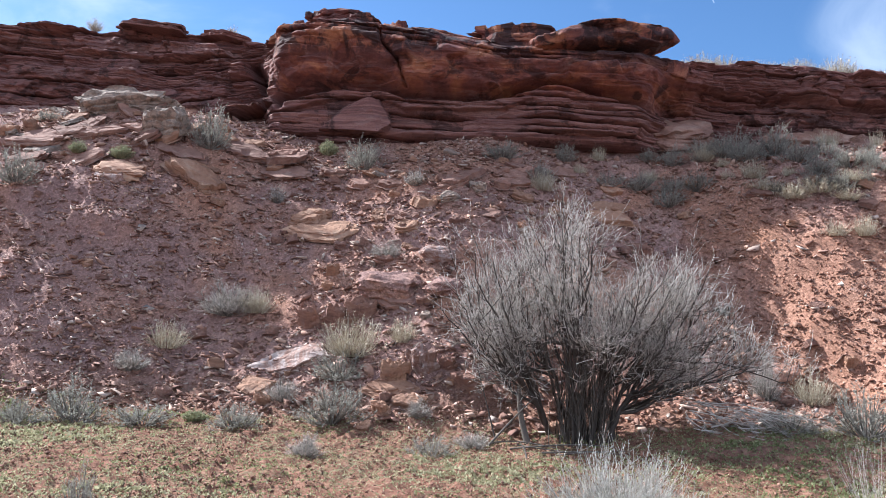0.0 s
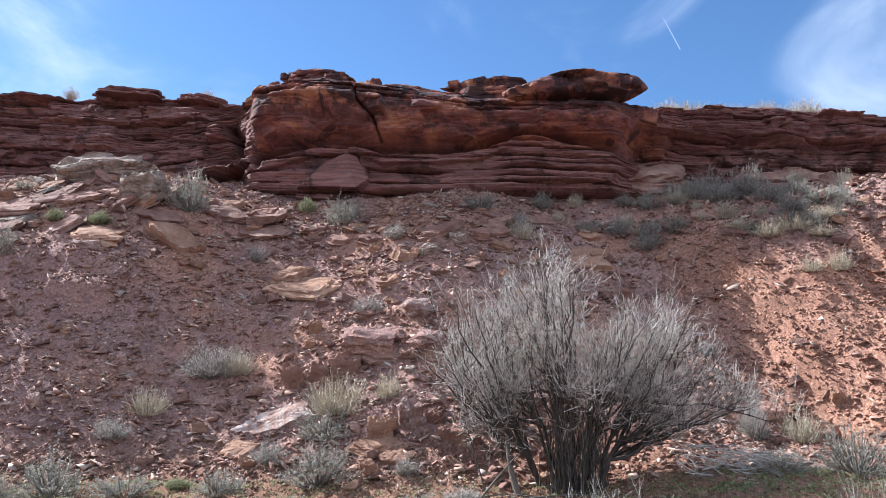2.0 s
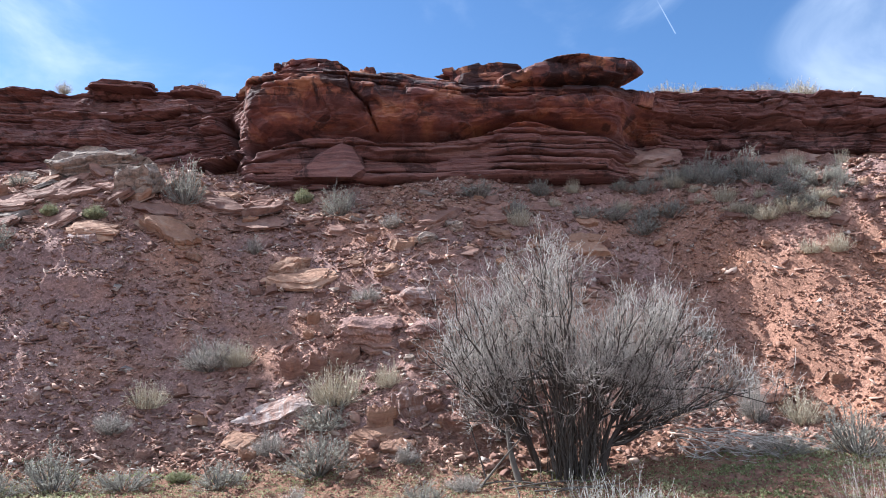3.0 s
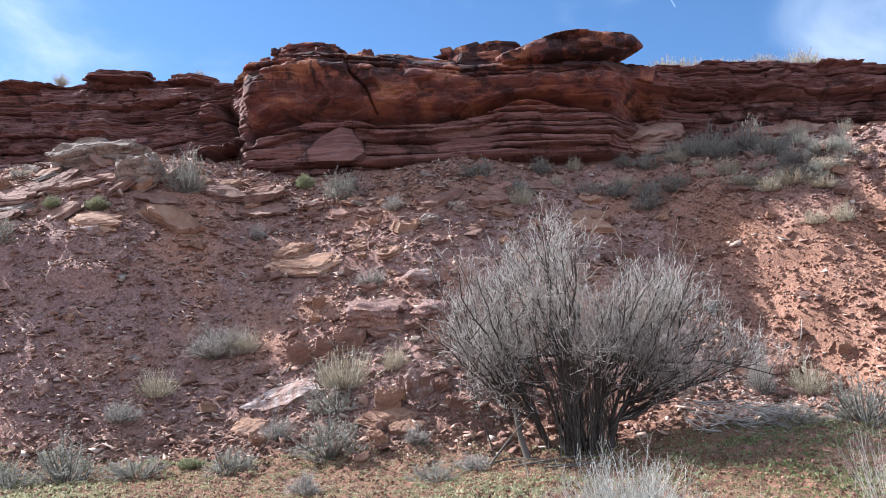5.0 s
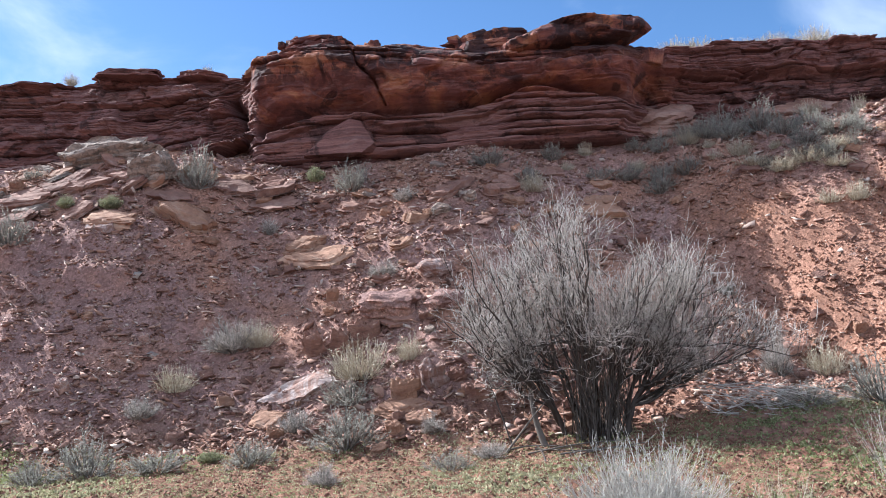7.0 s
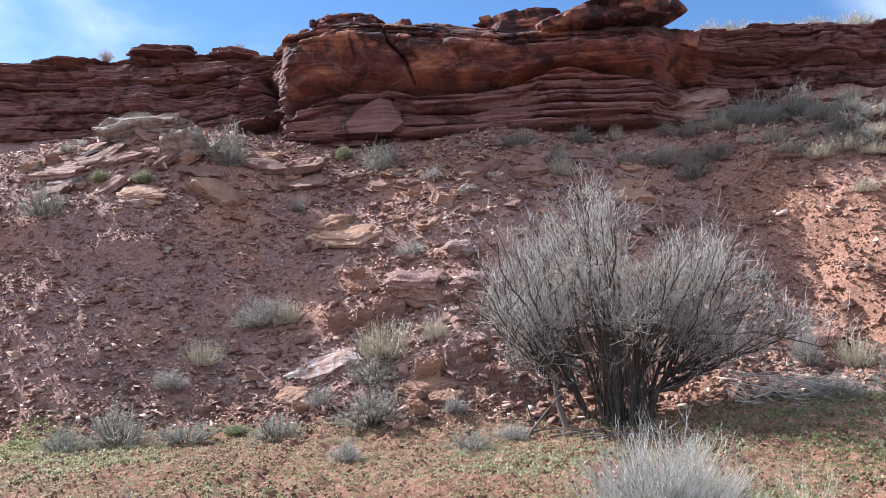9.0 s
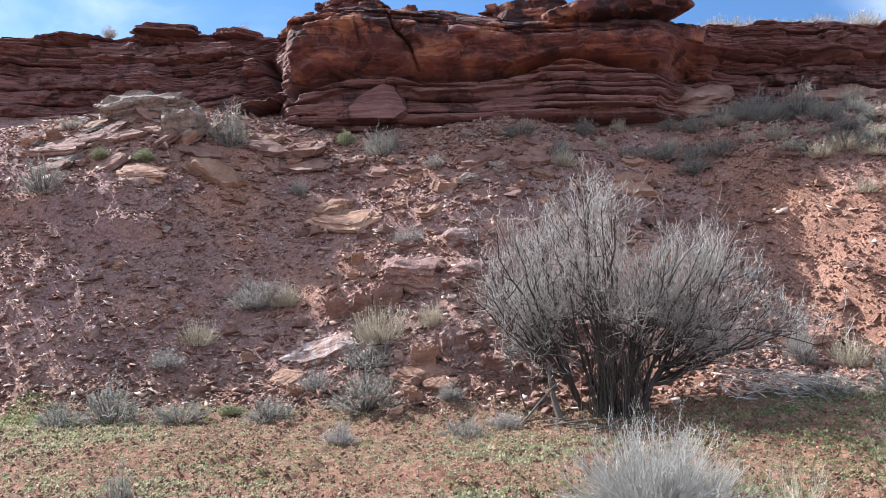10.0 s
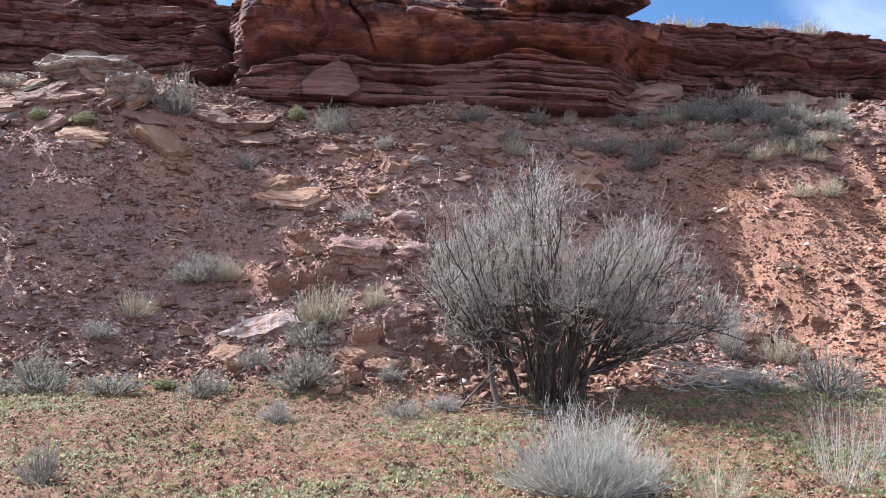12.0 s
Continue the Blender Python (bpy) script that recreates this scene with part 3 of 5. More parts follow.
# ---------------------------------------------------------------- rocks
def rock_mesh(name, size, seed, layers=2, worn=0.35, n=36):
    """A sandstone slab: an angular outline, layered broken sides and an uneven top; it stands on z = 0."""
    rng = np.random.default_rng(seed)
    L, D, T = size
    a = np.linspace(0, 2 * np.pi, n, endpoint=False) + rng.uniform(-0.05, 0.05, n)
    k = rng.integers(5, 9)
    faces_at = (np.arange(k) + rng.uniform(-0.33, 0.33, k)) * 2 * np.pi / k + rng.uniform(0, 6)
    away = rng.uniform(0.31, 0.5, k)

    def outline(jitter):
        d = away * (1 + jitter * rng.standard_normal(k))
        c = np.cos(a[:, None] - faces_at)
        return np.where(c > 0.05, d / np.maximum(c, 0.05), 9).min(1).clip(0.2, 0.62) * (1 + 0.04 * rng.standard_normal(n))

    rings = [(0.0, 0.93)]
    for i in range(layers):
        lo, hi = i / layers, (i + 1) / layers
        out = rng.uniform(0.84, 1.02) * (1 - 0.14 * hi)
        rings += [(lo + 0.05, out - 0.05), (lo + 0.10, out), (hi - 0.12 / layers, out), (hi - 0.02, out - 0.03 - 0.05 * (i < layers - 1))]
    rings += [(1.0, rings[-1][1] - worn * 0.16), (1.005, 0.66), (1.01, 0.54), (1.015, 0.42), (1.02, 0.30), (1.025, 0.16)]
    verts = []
    lean = rng.uniform(-0.08, 0.08, 2)
    base, last = outline(0), -1
    for h, r in rings:
        if int(h * layers) != last and h < 0.99:
            base, last = outline(0.07), int(h * layers)
        rr = base * r * (1 + 0.02 * rng.standard_normal(n) * (0 < h < 0.99))
        z = h + (0.5 * (vnoise(np.cos(a) * r * 2.2 + seed, np.sin(a) * r * 2.2, h, seed) - 0.5) * min(1, r * 1.2) + (0.06 * r * rng.standard_normal(n) if h < 0.99 else 0.55 * fbm(np.cos(a) * rr * 7 + seed, np.sin(a) * rr * 7, 0, seed, 3))) * (h > 0.3)
        verts += [((c * q + lean[0] * h) * L, (s * q + lean[1] * h) * D, zz * T) for c, s, q, zz in zip(np.cos(a), np.sin(a), rr, z)]
    m = len(rings)
    faces = [(i * n + j, i * n + (j + 1) % n, (i + 1) * n + (j + 1) % n, (i + 1) * n + j) for i in range(m - 1) for j in range(n)]
    verts += [(0, 0, 1.03 * T), (0, 0, 0)]
    faces += [((m - 1) * n + j, (m - 1) * n + (j + 1) % n, m * n) for j in range(n)]
    faces += [((j + 1) % n, j, m * n + 1) for j in range(n)]
    return flat_mesh(name, verts, faces)


def boulder_mesh(name, size, seed):
    """A rounded, worn block."""
    bm = bmesh.new()
    bmesh.ops.create_icosphere(bm, subdivisions=4, radius=0.5)
    for v in bm.verts:
        d = v.co.normalized()
        q = d * (0.5 / max(abs(d.x) ** 3 + abs(d.y) ** 3 + abs(d.z) ** 3, 0.01) ** (1 / 3.0))
        s = Vector((seed * 1.7, seed * 0.3, 0))
        q *= 1 + 0.34 * noise.noise(q * 2.0 + s) + 0.20 * noise.noise(q * 5 + s) + 0.10 * noise.noise(q * 11 + s) + 0.07 * noise.noise(Vector((q.x * 5, q.y * 5, q.z * 16)) + s)
        v.co = Vector((q.x * size[0], q.y * size[1], (q.z + 0.40) * size[2] * 1.1))
    me = bpy.data.meshes.new(name)
    bm.to_mesh(me)
    bm.free()
    return me


def rock(name, label, place, size, turn, material, seed, layers, lift=0.0):
    x, y = place
    foot = [float(ground_z(x + dx * size[0], y + dy * size[1])) for dx in (-0.35, 0, 0.35) for dy in (-0.2, 0.2)]
    z = sum(foot) / len(foot) - 0.30 * size[2] + lift
    turn = (turn[0] + (8 if name == "rock_slab" and turn[0] == 30 else 0), turn[1], turn[2])
    me = boulder_mesh(name, size, seed) if name == "boulder" and layers == 1 else rock_mesh(name, size, seed, layers)
    ob = put(name, me, material, m=pose(x, y, z, *turn))
    return tagged(ob, label, "rock")


def cap_slab(label, x, y, z, size, turn, material, seed, layers, worn=0.35):
    ob = put("cap_rock", rock_mesh("cap_rock", size, seed, layers, worn), material, m=pose(x, y, z, *turn))
    return tagged(ob, label, "rock", "cap rocks on the rim")


def overhang_mesh(seed):
    """The long slab that juts past the end of the cliff block: thick in the middle, tapering to a beak."""
    X, A = np.meshgrid(np.linspace(0, 1, 130), np.linspace(0, 2 * np.pi, 60))
    half = np.interp(X, (0, 0.06, 0.25, 0.55, 0.85, 0.96, 1), (0.0, 0.14, 0.27, 0.37, 0.27, 0.12, 0.0))
    mid = np.interp(X, (0, 0.3, 0.6, 0.9, 1), (0.15, 0.33, 0.42, 0.46, 0.42))
    c, s = np.cos(A), np.sin(A)
    cz = np.sign(s) * np.abs(s) ** 0.5 * np.where(s > 0, 0.85, 1.0)
    Yo = np.sign(c) * np.abs(c) ** 0.5 * np.interp(X, (0, 0.1, 0.5, 0.9, 1), (0.0, 0.5, 0.75, 0.5, 0.02))
    Zo = mid + cz * half
    layer = np.floor(Zo * 9 + 0.6 * fbm(X * 3, 1, 0, seed + 3)).astype(np.int64)
    piece = np.floor(X * 7 + 3 * hashed(layer, 2, 3, seed)).astype(np.int64)
    Yo = Yo * (1 + 0.22 * strata(X * 3.5, Zo, 8, seed, 0.1) + 0.28 * (hashed(layer, piece, 1, seed) - 0.5) + 0.30 * fbm(X * 6, Zo * 6, c, seed, 4))
    Zo = Zo + (0.14 * fbm(X * 7, Yo * 3, 0, seed + 9, 4) + 0.06 * (hashed(piece, 4, 1, seed) - 0.5)) * (half > 0.02)
    return grid_mesh("cap_rock", X * 3.75, Yo, Zo)


slab = put("cap_rock", overhang_mesh(7), CLIFF, m=pose(0.36, 17.2, 8.10, 0, -1, 0))
tagged(slab, "long thick sandstone slab overhanging the end of the cliff", "rock", "cap rocks on the rim")
cap_slab("layered flat red sandstone slab behind the overhang", 0.35, 17.9, 8.35, (3.0, 1.4, 0.62), (0, -2, 0), CLIFF, 203, 4)
cap_slab("thin layered slabs on the cliff rim", 0.2, 17.25, 8.22, (1.7, 0.8, 0.38), (0, -3, 4), CLIFF, 204, 3)
cap_slab("dark thin slab crowning the rim", -0.1, 18.2, 8.92, (2.4, 1.2, 0.12), (0, -3, 0), CLIFF, 205, 1)
cap_slab("broad domed slab crowning the cliff block", -4.15, 17.75, 8.72, (2.1, 1.3, 0.40), (0, 4, 0), CLIFF, 206, 4)
cap_slab("flat red slab on the crown of the block", -4.55, 17.85, 9.02, (0.95, 0.9, 0.26), (0, 4, 0), CLIFF, 207, 3)
cap_slab("small dark stone on the crown of the block", -4.95, 17.7, 9.08, (0.30, 0.3, 0.14), (0, 0, 20), CLIFF, 217, 1)
cap_slab("leaning layered slab at the corner of the block", -5.25, 17.7, 8.48, (1.1, 0.9, 0.30), (0, -33, 0), CLIFF, 208, 3)
cap_slab("thin jutting orange slab at the corner of the block", -5.65, 17.65, 8.50, (0.75, 0.6, 0.10), (0, -24, 0), TAN, 209, 1)
cap_slab("rounded varnished slab above the crack", -3.55, 17.35, 8.76, (1.0, 0.8, 0.24), (0, 5, 0), CLIFF, 210, 2)
cap_slab("small flat stone above the crack", -2.65, 17.5, 8.75, (0.6, 0.5, 0.18), (0, 0, 0), CLIFF, 211, 1)
cap_slab("low flat slab on the rim", -1.9, 17.6, 8.66, (1.3, 0.8, 0.13), (0, 3, 0), CLIFF, 212, 2)
cap_slab("broad layered slab on the rim of the wall", -9.4, 19.0, 9.02, (2.6, 1.3, 0.20), (0, 2, 0), CLIFF, 213, 3)
cap_slab("low layered slab on the rim of the wall", -7.6, 19.0, 8.92, (1.9, 1.2, 0.16), (0, 5, 0), CLIFF, 214, 2)
cap_slab("flat slab on the rim of the wall", -12.6, 19.0, 9.02, (2.2, 1.2, 0.12), (0, 0, 0), CLIFF, 215, 2)
cap_slab("varnished block wedged under the rim", 3.95, 17.25, 7.72, (0.75, 0.6, 0.32), (0, 8, -20), CLIFF, 216, 1)
cap_slab("flat pale slab on the low rim", 9.1, 18.9, 8.22, (1.5, 0.9, 0.15), (0, 2, 0), TAN, 218, 1)
cap_slab("dark flat slab among rim tufts", 6.9, 19.2, 8.42, (1.2, 0.8, 0.16), (0, 2, 0), CLIFF, 219, 1)
cap_slab("dark flat slab among rim grass", 7.7, 19.2, 8.36, (0.9, 0.7, 0.16), (0, -3, 0), CLIFF, 220, 1)
cap_slab("flat red slab at the end of the rim", 10.3, 18.8, 8.05, (1.8, 0.9, 0.16), (0, 2, 0), CLIFF, 221, 2)


def wedge():
    """The pale triangular facet that stands out of the cliff's foot."""
    verts = [(-1.2, 0.0, 0.06), (0.22, -0.30, -0.03), (0.48, -0.05, 0.22), (0.5, 0.5, 0.1), (-1.3, 0.5, 0.0),
             (-0.80, 0.08, 0.50), (-0.36, -0.04, 0.74), (-0.05, -0.14, 0.82), (0.16, -0.02, 0.80), (0.3, 0.5, 0.84), (-0.8, 0.5, 0.70)]
    bm = bmesh.new()
    for v in verts:
        bm.verts.new(v)
    bmesh.ops.convex_hull(bm, input=bm.verts)
    bmesh.ops.subdivide_edges(bm, edges=bm.edges, cuts=5, use_grid_fill=True)
    for v in bm.verts:
        v.co += v.normal * 0.03 * noise.noise(v.co * 5) + Vector((0, 0.02 * noise.noise(v.co * 9), 0))
    me = bpy.data.meshes.new("cliff_block")
    bm.to_mesh(me)
    bm.free()
    ob = put("cliff_block", me, CLIFF, m=pose(-3.05, 16.80, 5.98, 0, 0, 0))
    tagged(ob, "wedge-shaped smooth red block at the cliff's foot", "rock")


wedge()
rock("rock_slab", "long grey lichen-spotted sandstone slab lying below the cliff", (-8.62, 16.13), (3.0, 1.2, 0.50), (38, -5, 0), GREY, 11, 4, lift=0.1)
rock("boulder", "rough grey-tan sandstone block on the bench", (-7.25, 15.36), (1.30, 0.91, 0.50), (30, 0, 0), GREY, 12, 3, lift=0.1)
rock("rock_slab", "flat pinkish red sandstone slab on the bench", (-8.66, 15.05), (1.24, 0.74, 0.16), (30, 0, 0), RED, 13, 2)
rock("boulder", "small pale tan angular block on the bench", (-10.16, 15.16), (0.49, 0.39, 0.25), (30, 0, 0), TAN, 14, 2)
rock("boulder", "pale tan angular block beside sagebrush", (-10.59, 14.98), (0.54, 0.43, 0.19), (30, 0, 0), TAN, 15, 2)
rock("rock_slab", "long pale pink ledge of flat sandstone", (-9.83, 14.83), (1.78, 0.89, 0.15), (30, -6, 0), RED, 16, 3)
rock("boulder", "rounded orange-tan sandstone lens on the slope", (-7.63, 14.30), (1.05, 0.60, 0.22), (36, 6, 0), TAN, 17, 1)
rock("rock_slab", "pale salt-stained flat stone under an orange rock", (-7.65, 14.04), (1.01, 0.60, 0.13), (30, 0, 0), WHITE, 18, 1)
rock("rock_slab", "leaning grey-red slab on the slope", (-8.40, 14.42), (1.42, 0.71, 0.13), (30, -24, 0), RED, 19, 2)
rock("rock_slab", "large tilted orange-tan slab sliding down the slope", (-6.11, 14.66), (1.89, 0.94, 0.25), (30, 25, 0), TAN, 20, 2)
rock("rock_slab", "broken red slab behind a tilted slab", (-6.72, 15.02), (1.27, 0.76, 0.13), (30, 14, 0), RED, 21, 3)
rock("rock_slab", "flat pink sandstone slab on rubble", (-4.70, 15.76), (1.21, 0.96, 0.18), (22, -5, 0), RED, 22, 1)
rock("rock_slab", "thin red ledge under a pink slab", (-4.68, 15.44), (1.72, 0.86, 0.08), (30, 0, 0), RED, 23, 2)
rock("rock_slab", "broken pink slab on the rubble", (-3.55, 15.54), (0.84, 0.59, 0.15), (20, 8, 0), RED, 24, 2)
rock("rock_slab", "pale tan flat stone on the bench", (-5.49, 15.92), (0.79, 0.47, 0.09), (30, 0, 0), TAN, 25, 2)
rock("rock_slab", "flat tan slab above a longer ledge", (-3.74, 14.58), (0.97, 0.68, 0.15), (30, -6, 0), TAN, 26, 2)
rock("rock_slab", "long yellow-tan sandstone ledge on the slope", (-3.31, 14.32), (1.84, 0.92, 0.13), (30, -4, 0), TAN, 27, 3)
rock("rock_slab", "grey-tan slab leaning on the slope", (-1.51, 14.50), (0.68, 0.47, 0.16), (20, 8, 0), TAN, 28, 1)
rock("rock_slab", "thin red slab lying on rubble", (-0.99, 14.84), (0.93, 0.56, 0.13), (30, -10, 0), RED, 29, 2)
rock("rock_slab", "dark red flat slab at the top of a stack", (0.14, 15.76), (0.96, 0.58, 0.09), (30, 0, 0), RED, 30, 1)
rock("rock_slab", "flat red slab in the middle of a stack", (0.27, 15.46), (0.91, 0.64, 0.10), (30, 0, 0), RED, 31, 1)
rock("rock_slab", "flat red slab at the foot of a stack", (0.27, 15.26), (0.82, 0.58, 0.08), (30, 0, 0), RED, 32, 1)
rock("rock_slab", "small tan slab above a stack of slabs", (2.46, 15.99), (0.86, 0.60, 0.11), (30, 10, 0), TAN, 33, 1)
rock("rock_slab", "thick rounded tan slab on a stack", (2.27, 15.41), (1.16, 0.70, 0.13), (30, 0, 0), TAN, 34, 1)
rock("rock_slab", "thick rounded tan slab under another", (2.28, 15.17), (1.09, 0.65, 0.12), (30, 0, 0), TAN, 35, 1)
rock("rock_slab", "upright pinkish slab standing on the slope", (2.88, 14.77), (0.56, 0.28, 0.24), (24, 12, 0), RED, 36, 1)
rock("boulder", "rounded red boulder at the foot of the cliff", (4.10, 17.95), (1.77, 1.42, 0.56), (30, 0, 0), RED, 37, 1)
rock("rock_slab", "thin dark red slab jutting from the slope", (-0.16, 14.39), (0.97, 0.58, 0.07), (30, -6, 0), RED, 38, 1)
rock("rock_slab", "long pale slab with a white salt crust", (-3.22, 12.10), (1.95, 0.62, 0.12), (42, -16, 0), WHITE, 39, 3)
rock("boulder", "square tan block with pink stains", (-1.46, 11.46), (0.60, 0.36, 0.32), (12, -4, 0), TAN, 40, 2)
rock("boulder", "grey-white salt-stained block standing beside slabs", (-1.08, 11.64), (0.59, 0.35, 0.33), (30, 0, 0), WHITE, 41, 2)
rock("rock_slab", "flat tan slab at the foot of the slope", (-1.49, 11.30), (1.13, 0.68, 0.08), (30, 0, 0), TAN, 42, 2)
rock("boulder", "tan block under a flat slab", (-1.55, 10.94), (0.45, 0.32, 0.17), (30, 0, 0), TAN, 43, 2)
rock("rock_slab", "small tan flat stone at the slope foot", (-1.19, 11.08), (0.60, 0.42, 0.08), (30, 0, 0), TAN, 44, 1)
rock("rock_slab", "yellow-tan slab below a white crusted slab", (-3.65, 11.68), (0.84, 0.50, 0.10), (30, -8, 0), TAN, 45, 2)
rock("boulder", "brown cracked sandstone block in the bank", (-3.16, 12.77), (0.55, 0.33, 0.38), (30, 0, 0), RED, 46, 2)
rock("boulder", "brown jointed sandstone block in the bank", (-2.72, 12.75), (0.53, 0.32, 0.33), (30, 0, 0), RED, 47, 2)
rock("boulder", "brown jointed slab face in the bank", (-2.25, 12.75), (0.71, 0.43, 0.31), (30, 0, 0), RED, 48, 2)
rock("rock_slab", "dark red ledge below a soil mound", (-1.61, 12.70), (1.03, 0.51, 0.11), (30, 0, 0), RED, 49, 2)
rock("boulder", "orange-tan angular stone lying on rubble", (-2.97, 13.53), (0.32, 0.22, 0.19), (30, 0, 0), TAN, 50, 2)
rock("boulder", "pale orange angular stone lying on rubble", (-3.02, 13.30), (0.34, 0.24, 0.14), (30, 0, 0), TAN, 51, 2)
rock("boulder", "rounded red lump of mudstone", (-0.86, 12.78), (0.58, 0.40, 0.26), (30, 0, 0), SOIL, 52, 1)
rock("boulder", "mound of crumbling red mudstone", (-1.82, 13.01), (0.99, 0.69, 0.36), (30, 0, 0), SOIL, 53, 1)
rock("boulder", "white-stained stone beside the shrub", (-1.03, 13.35), (0.60, 0.36, 0.26), (30, 0, 0), WHITE, 54, 1)
rock("boulder", "pale pinkish stone on the dark slope", (-6.07, 12.59), (0.25, 0.18, 0.16), (30, 0, 0), WHITE, 55, 2)
rock("boulder", "white stone on the dark slope", (-7.00, 11.61), (0.36, 0.25, 0.16), (30, 0, 0), WHITE, 56, 2)
rock("boulder", "pale flat stone on the dark slope", (-8.16, 12.80), (0.30, 0.21, 0.11), (30, 0, 0), WHITE, 57, 2)
rock("boulder", "small pale stone on the slope", (-6.08, 13.00), (0.21, 0.15, 0.12), (30, 0, 0), WHITE, 58, 2)
rock("boulder", "small pale flat stone on the slope", (-7.23, 12.82), (0.28, 0.20, 0.10), (30, 0, 0), WHITE, 59, 2)
rock("boulder", "small pale pinkish stone on rubble", (-6.75, 12.64), (0.21, 0.14, 0.11), (30, 0, 0), WHITE, 60, 2)
rock("rock_slab", "tan slab caught on the cut bank", (5.60, 12.54), (0.54, 0.38, 0.12), (30, 10, 0), TAN, 61, 2)
rock("boulder", "tan stone on the sunlit bank", (5.91, 12.69), (0.30, 0.21, 0.16), (30, 0, 0), TAN, 62, 2)
rock("boulder", "tan stone at the foot of the bank", (4.12, 12.80), (0.39, 0.28, 0.18), (30, 0, 0), TAN, 63, 2)
rock("boulder", "small orange-tan block among dry tufts", (5.85, 15.20), (0.39, 0.27, 0.20), (30, 0, 0), TAN, 64, 2)
rock("rock_slab", "red slab edge among dry tufts", (5.24, 15.18), (0.76, 0.53, 0.13), (30, 0, 0), RED, 65, 2)
rock("rock_slab", "flat red-brown slab among sagebrush", (6.17, 16.03), (1.01, 0.70, 0.12), (30, 0, 0), RED, 66, 1)
rock("rock_slab", "thin red slab among sagebrush", (5.44, 16.88), (0.91, 0.64, 0.07), (30, 0, 0), RED, 67, 1)
rock("rock_slab", "broad flat red outcrop below the cliff", (7.05, 18.15), (3.04, 1.52, 0.22), (30, 0, 0), RED, 68, 1)
rock("rock_slab", "flat grey-red slab among sagebrush", (7.29, 15.81), (1.55, 0.93, 0.09), (30, 0, 0), RED, 69, 1)
rock("rock_slab", "flat red stone on the bank", (5.72, 13.46), (0.44, 0.31, 0.07), (30, 0, 0), RED, 70, 1)
rock("rock_slab", "dark red flat slab on the bank", (7.09, 14.47), (0.65, 0.46, 0.08), (30, 0, 0), RED, 71, 1)
rock("boulder", "small yellow stone behind the shrub", (0.43, 11.65), (0.34, 0.24, 0.12), (30, 0, 0), TAN, 72, 2)
rock("rock_slab", "pale pinkish flat slab on the bench", (-9.26, 15.07), (1.28, 0.77, 0.14), (30, -8, 0), RED, 73, 2)
rock("rock_slab", "flat grey-pink slab on the bench", (-7.70, 15.28), (1.10, 0.66, 0.14), (30, 4, 0), RED, 74, 2)
rock("rock_slab", "broken pale slab at the edge of the bench", (-9.71, 14.32), (1.15, 0.69, 0.12), (30, -10, 0), RED, 75, 2)
rock("rock_slab", "tilted pinkish slab at the edge of the bench", (-7.59, 15.00), (1.08, 0.54, 0.15), (30, -26, 0), RED, 76, 2)
rock("rock_slab", "pale tan slab beside sagebrush", (-6.09, 15.70), (0.85, 0.59, 0.12), (30, 10, 0), TAN, 77, 2)
rock("rock_slab", "thin red slab in the rubble below the bench", (-5.58, 15.61), (1.39, 0.84, 0.12), (30, 12, 0), RED, 78, 2)
rock("rock_slab", "thin pinkish slab lying on rubble", (-2.25, 15.14), (0.95, 0.57, 0.09), (30, -6, 0), RED, 79, 1)
rock("rock_slab", "thin grey-red slab lying on rubble", (-2.87, 15.26), (0.82, 0.49, 0.08), (30, 8, 0), RED, 80, 1)
rock("rock_slab", "thin dark red slab on the upper slope", (-0.61, 15.08), (0.95, 0.57, 0.11), (30, -14, 0), RED, 81, 1)
rock("rock_slab", "dark red block below the cliff", (1.26, 16.17), (1.02, 0.61, 0.14), (30, 6, 0), RED, 82, 2)
rock("rock_slab", "flat red slab among sagebrush", (4.41, 16.79), (1.06, 0.63, 0.10), (30, 0, 0), RED, 83, 1)
rock("rock_slab", "flat dark red slab among dry grass", (4.90, 15.93), (1.00, 0.60, 0.10), (30, 0, 0), RED, 84, 1)
rock("rock_slab", "small pale tan slab on rubble", (-2.36, 14.53), (0.39, 0.28, 0.08), (30, 0, 0), TAN, 85, 1)
rock("rock_slab", "small flat tan slab on rubble", (-2.30, 14.37), (0.47, 0.33, 0.07), (30, 0, 0), TAN, 86, 1)
rock("rock_slab", "broken tan slab on rubble", (-1.71, 14.02), (0.63, 0.44, 0.11), (30, -12, 0), TAN, 87, 2)
rock("boulder", "rusty red block at the slope foot", (-0.40, 11.43), (0.62, 0.43, 0.19), (30, 0, 0), RED, 88, 2)
rock("boulder", "small tan stone beside sagebrush", (-1.76, 10.47), (0.32, 0.23, 0.09), (30, 0, 0), TAN, 89, 2)
rock("boulder", "rusty red stone beside the tall shrub", (-0.68, 11.63), (0.38, 0.26, 0.19), (30, 0, 0), RED, 90, 2)
rock("boulder", "rounded red mudstone lump in the bank", (4.83, 12.87), (0.53, 0.37, 0.25), (30, 0, 0), SOIL, 91, 1)


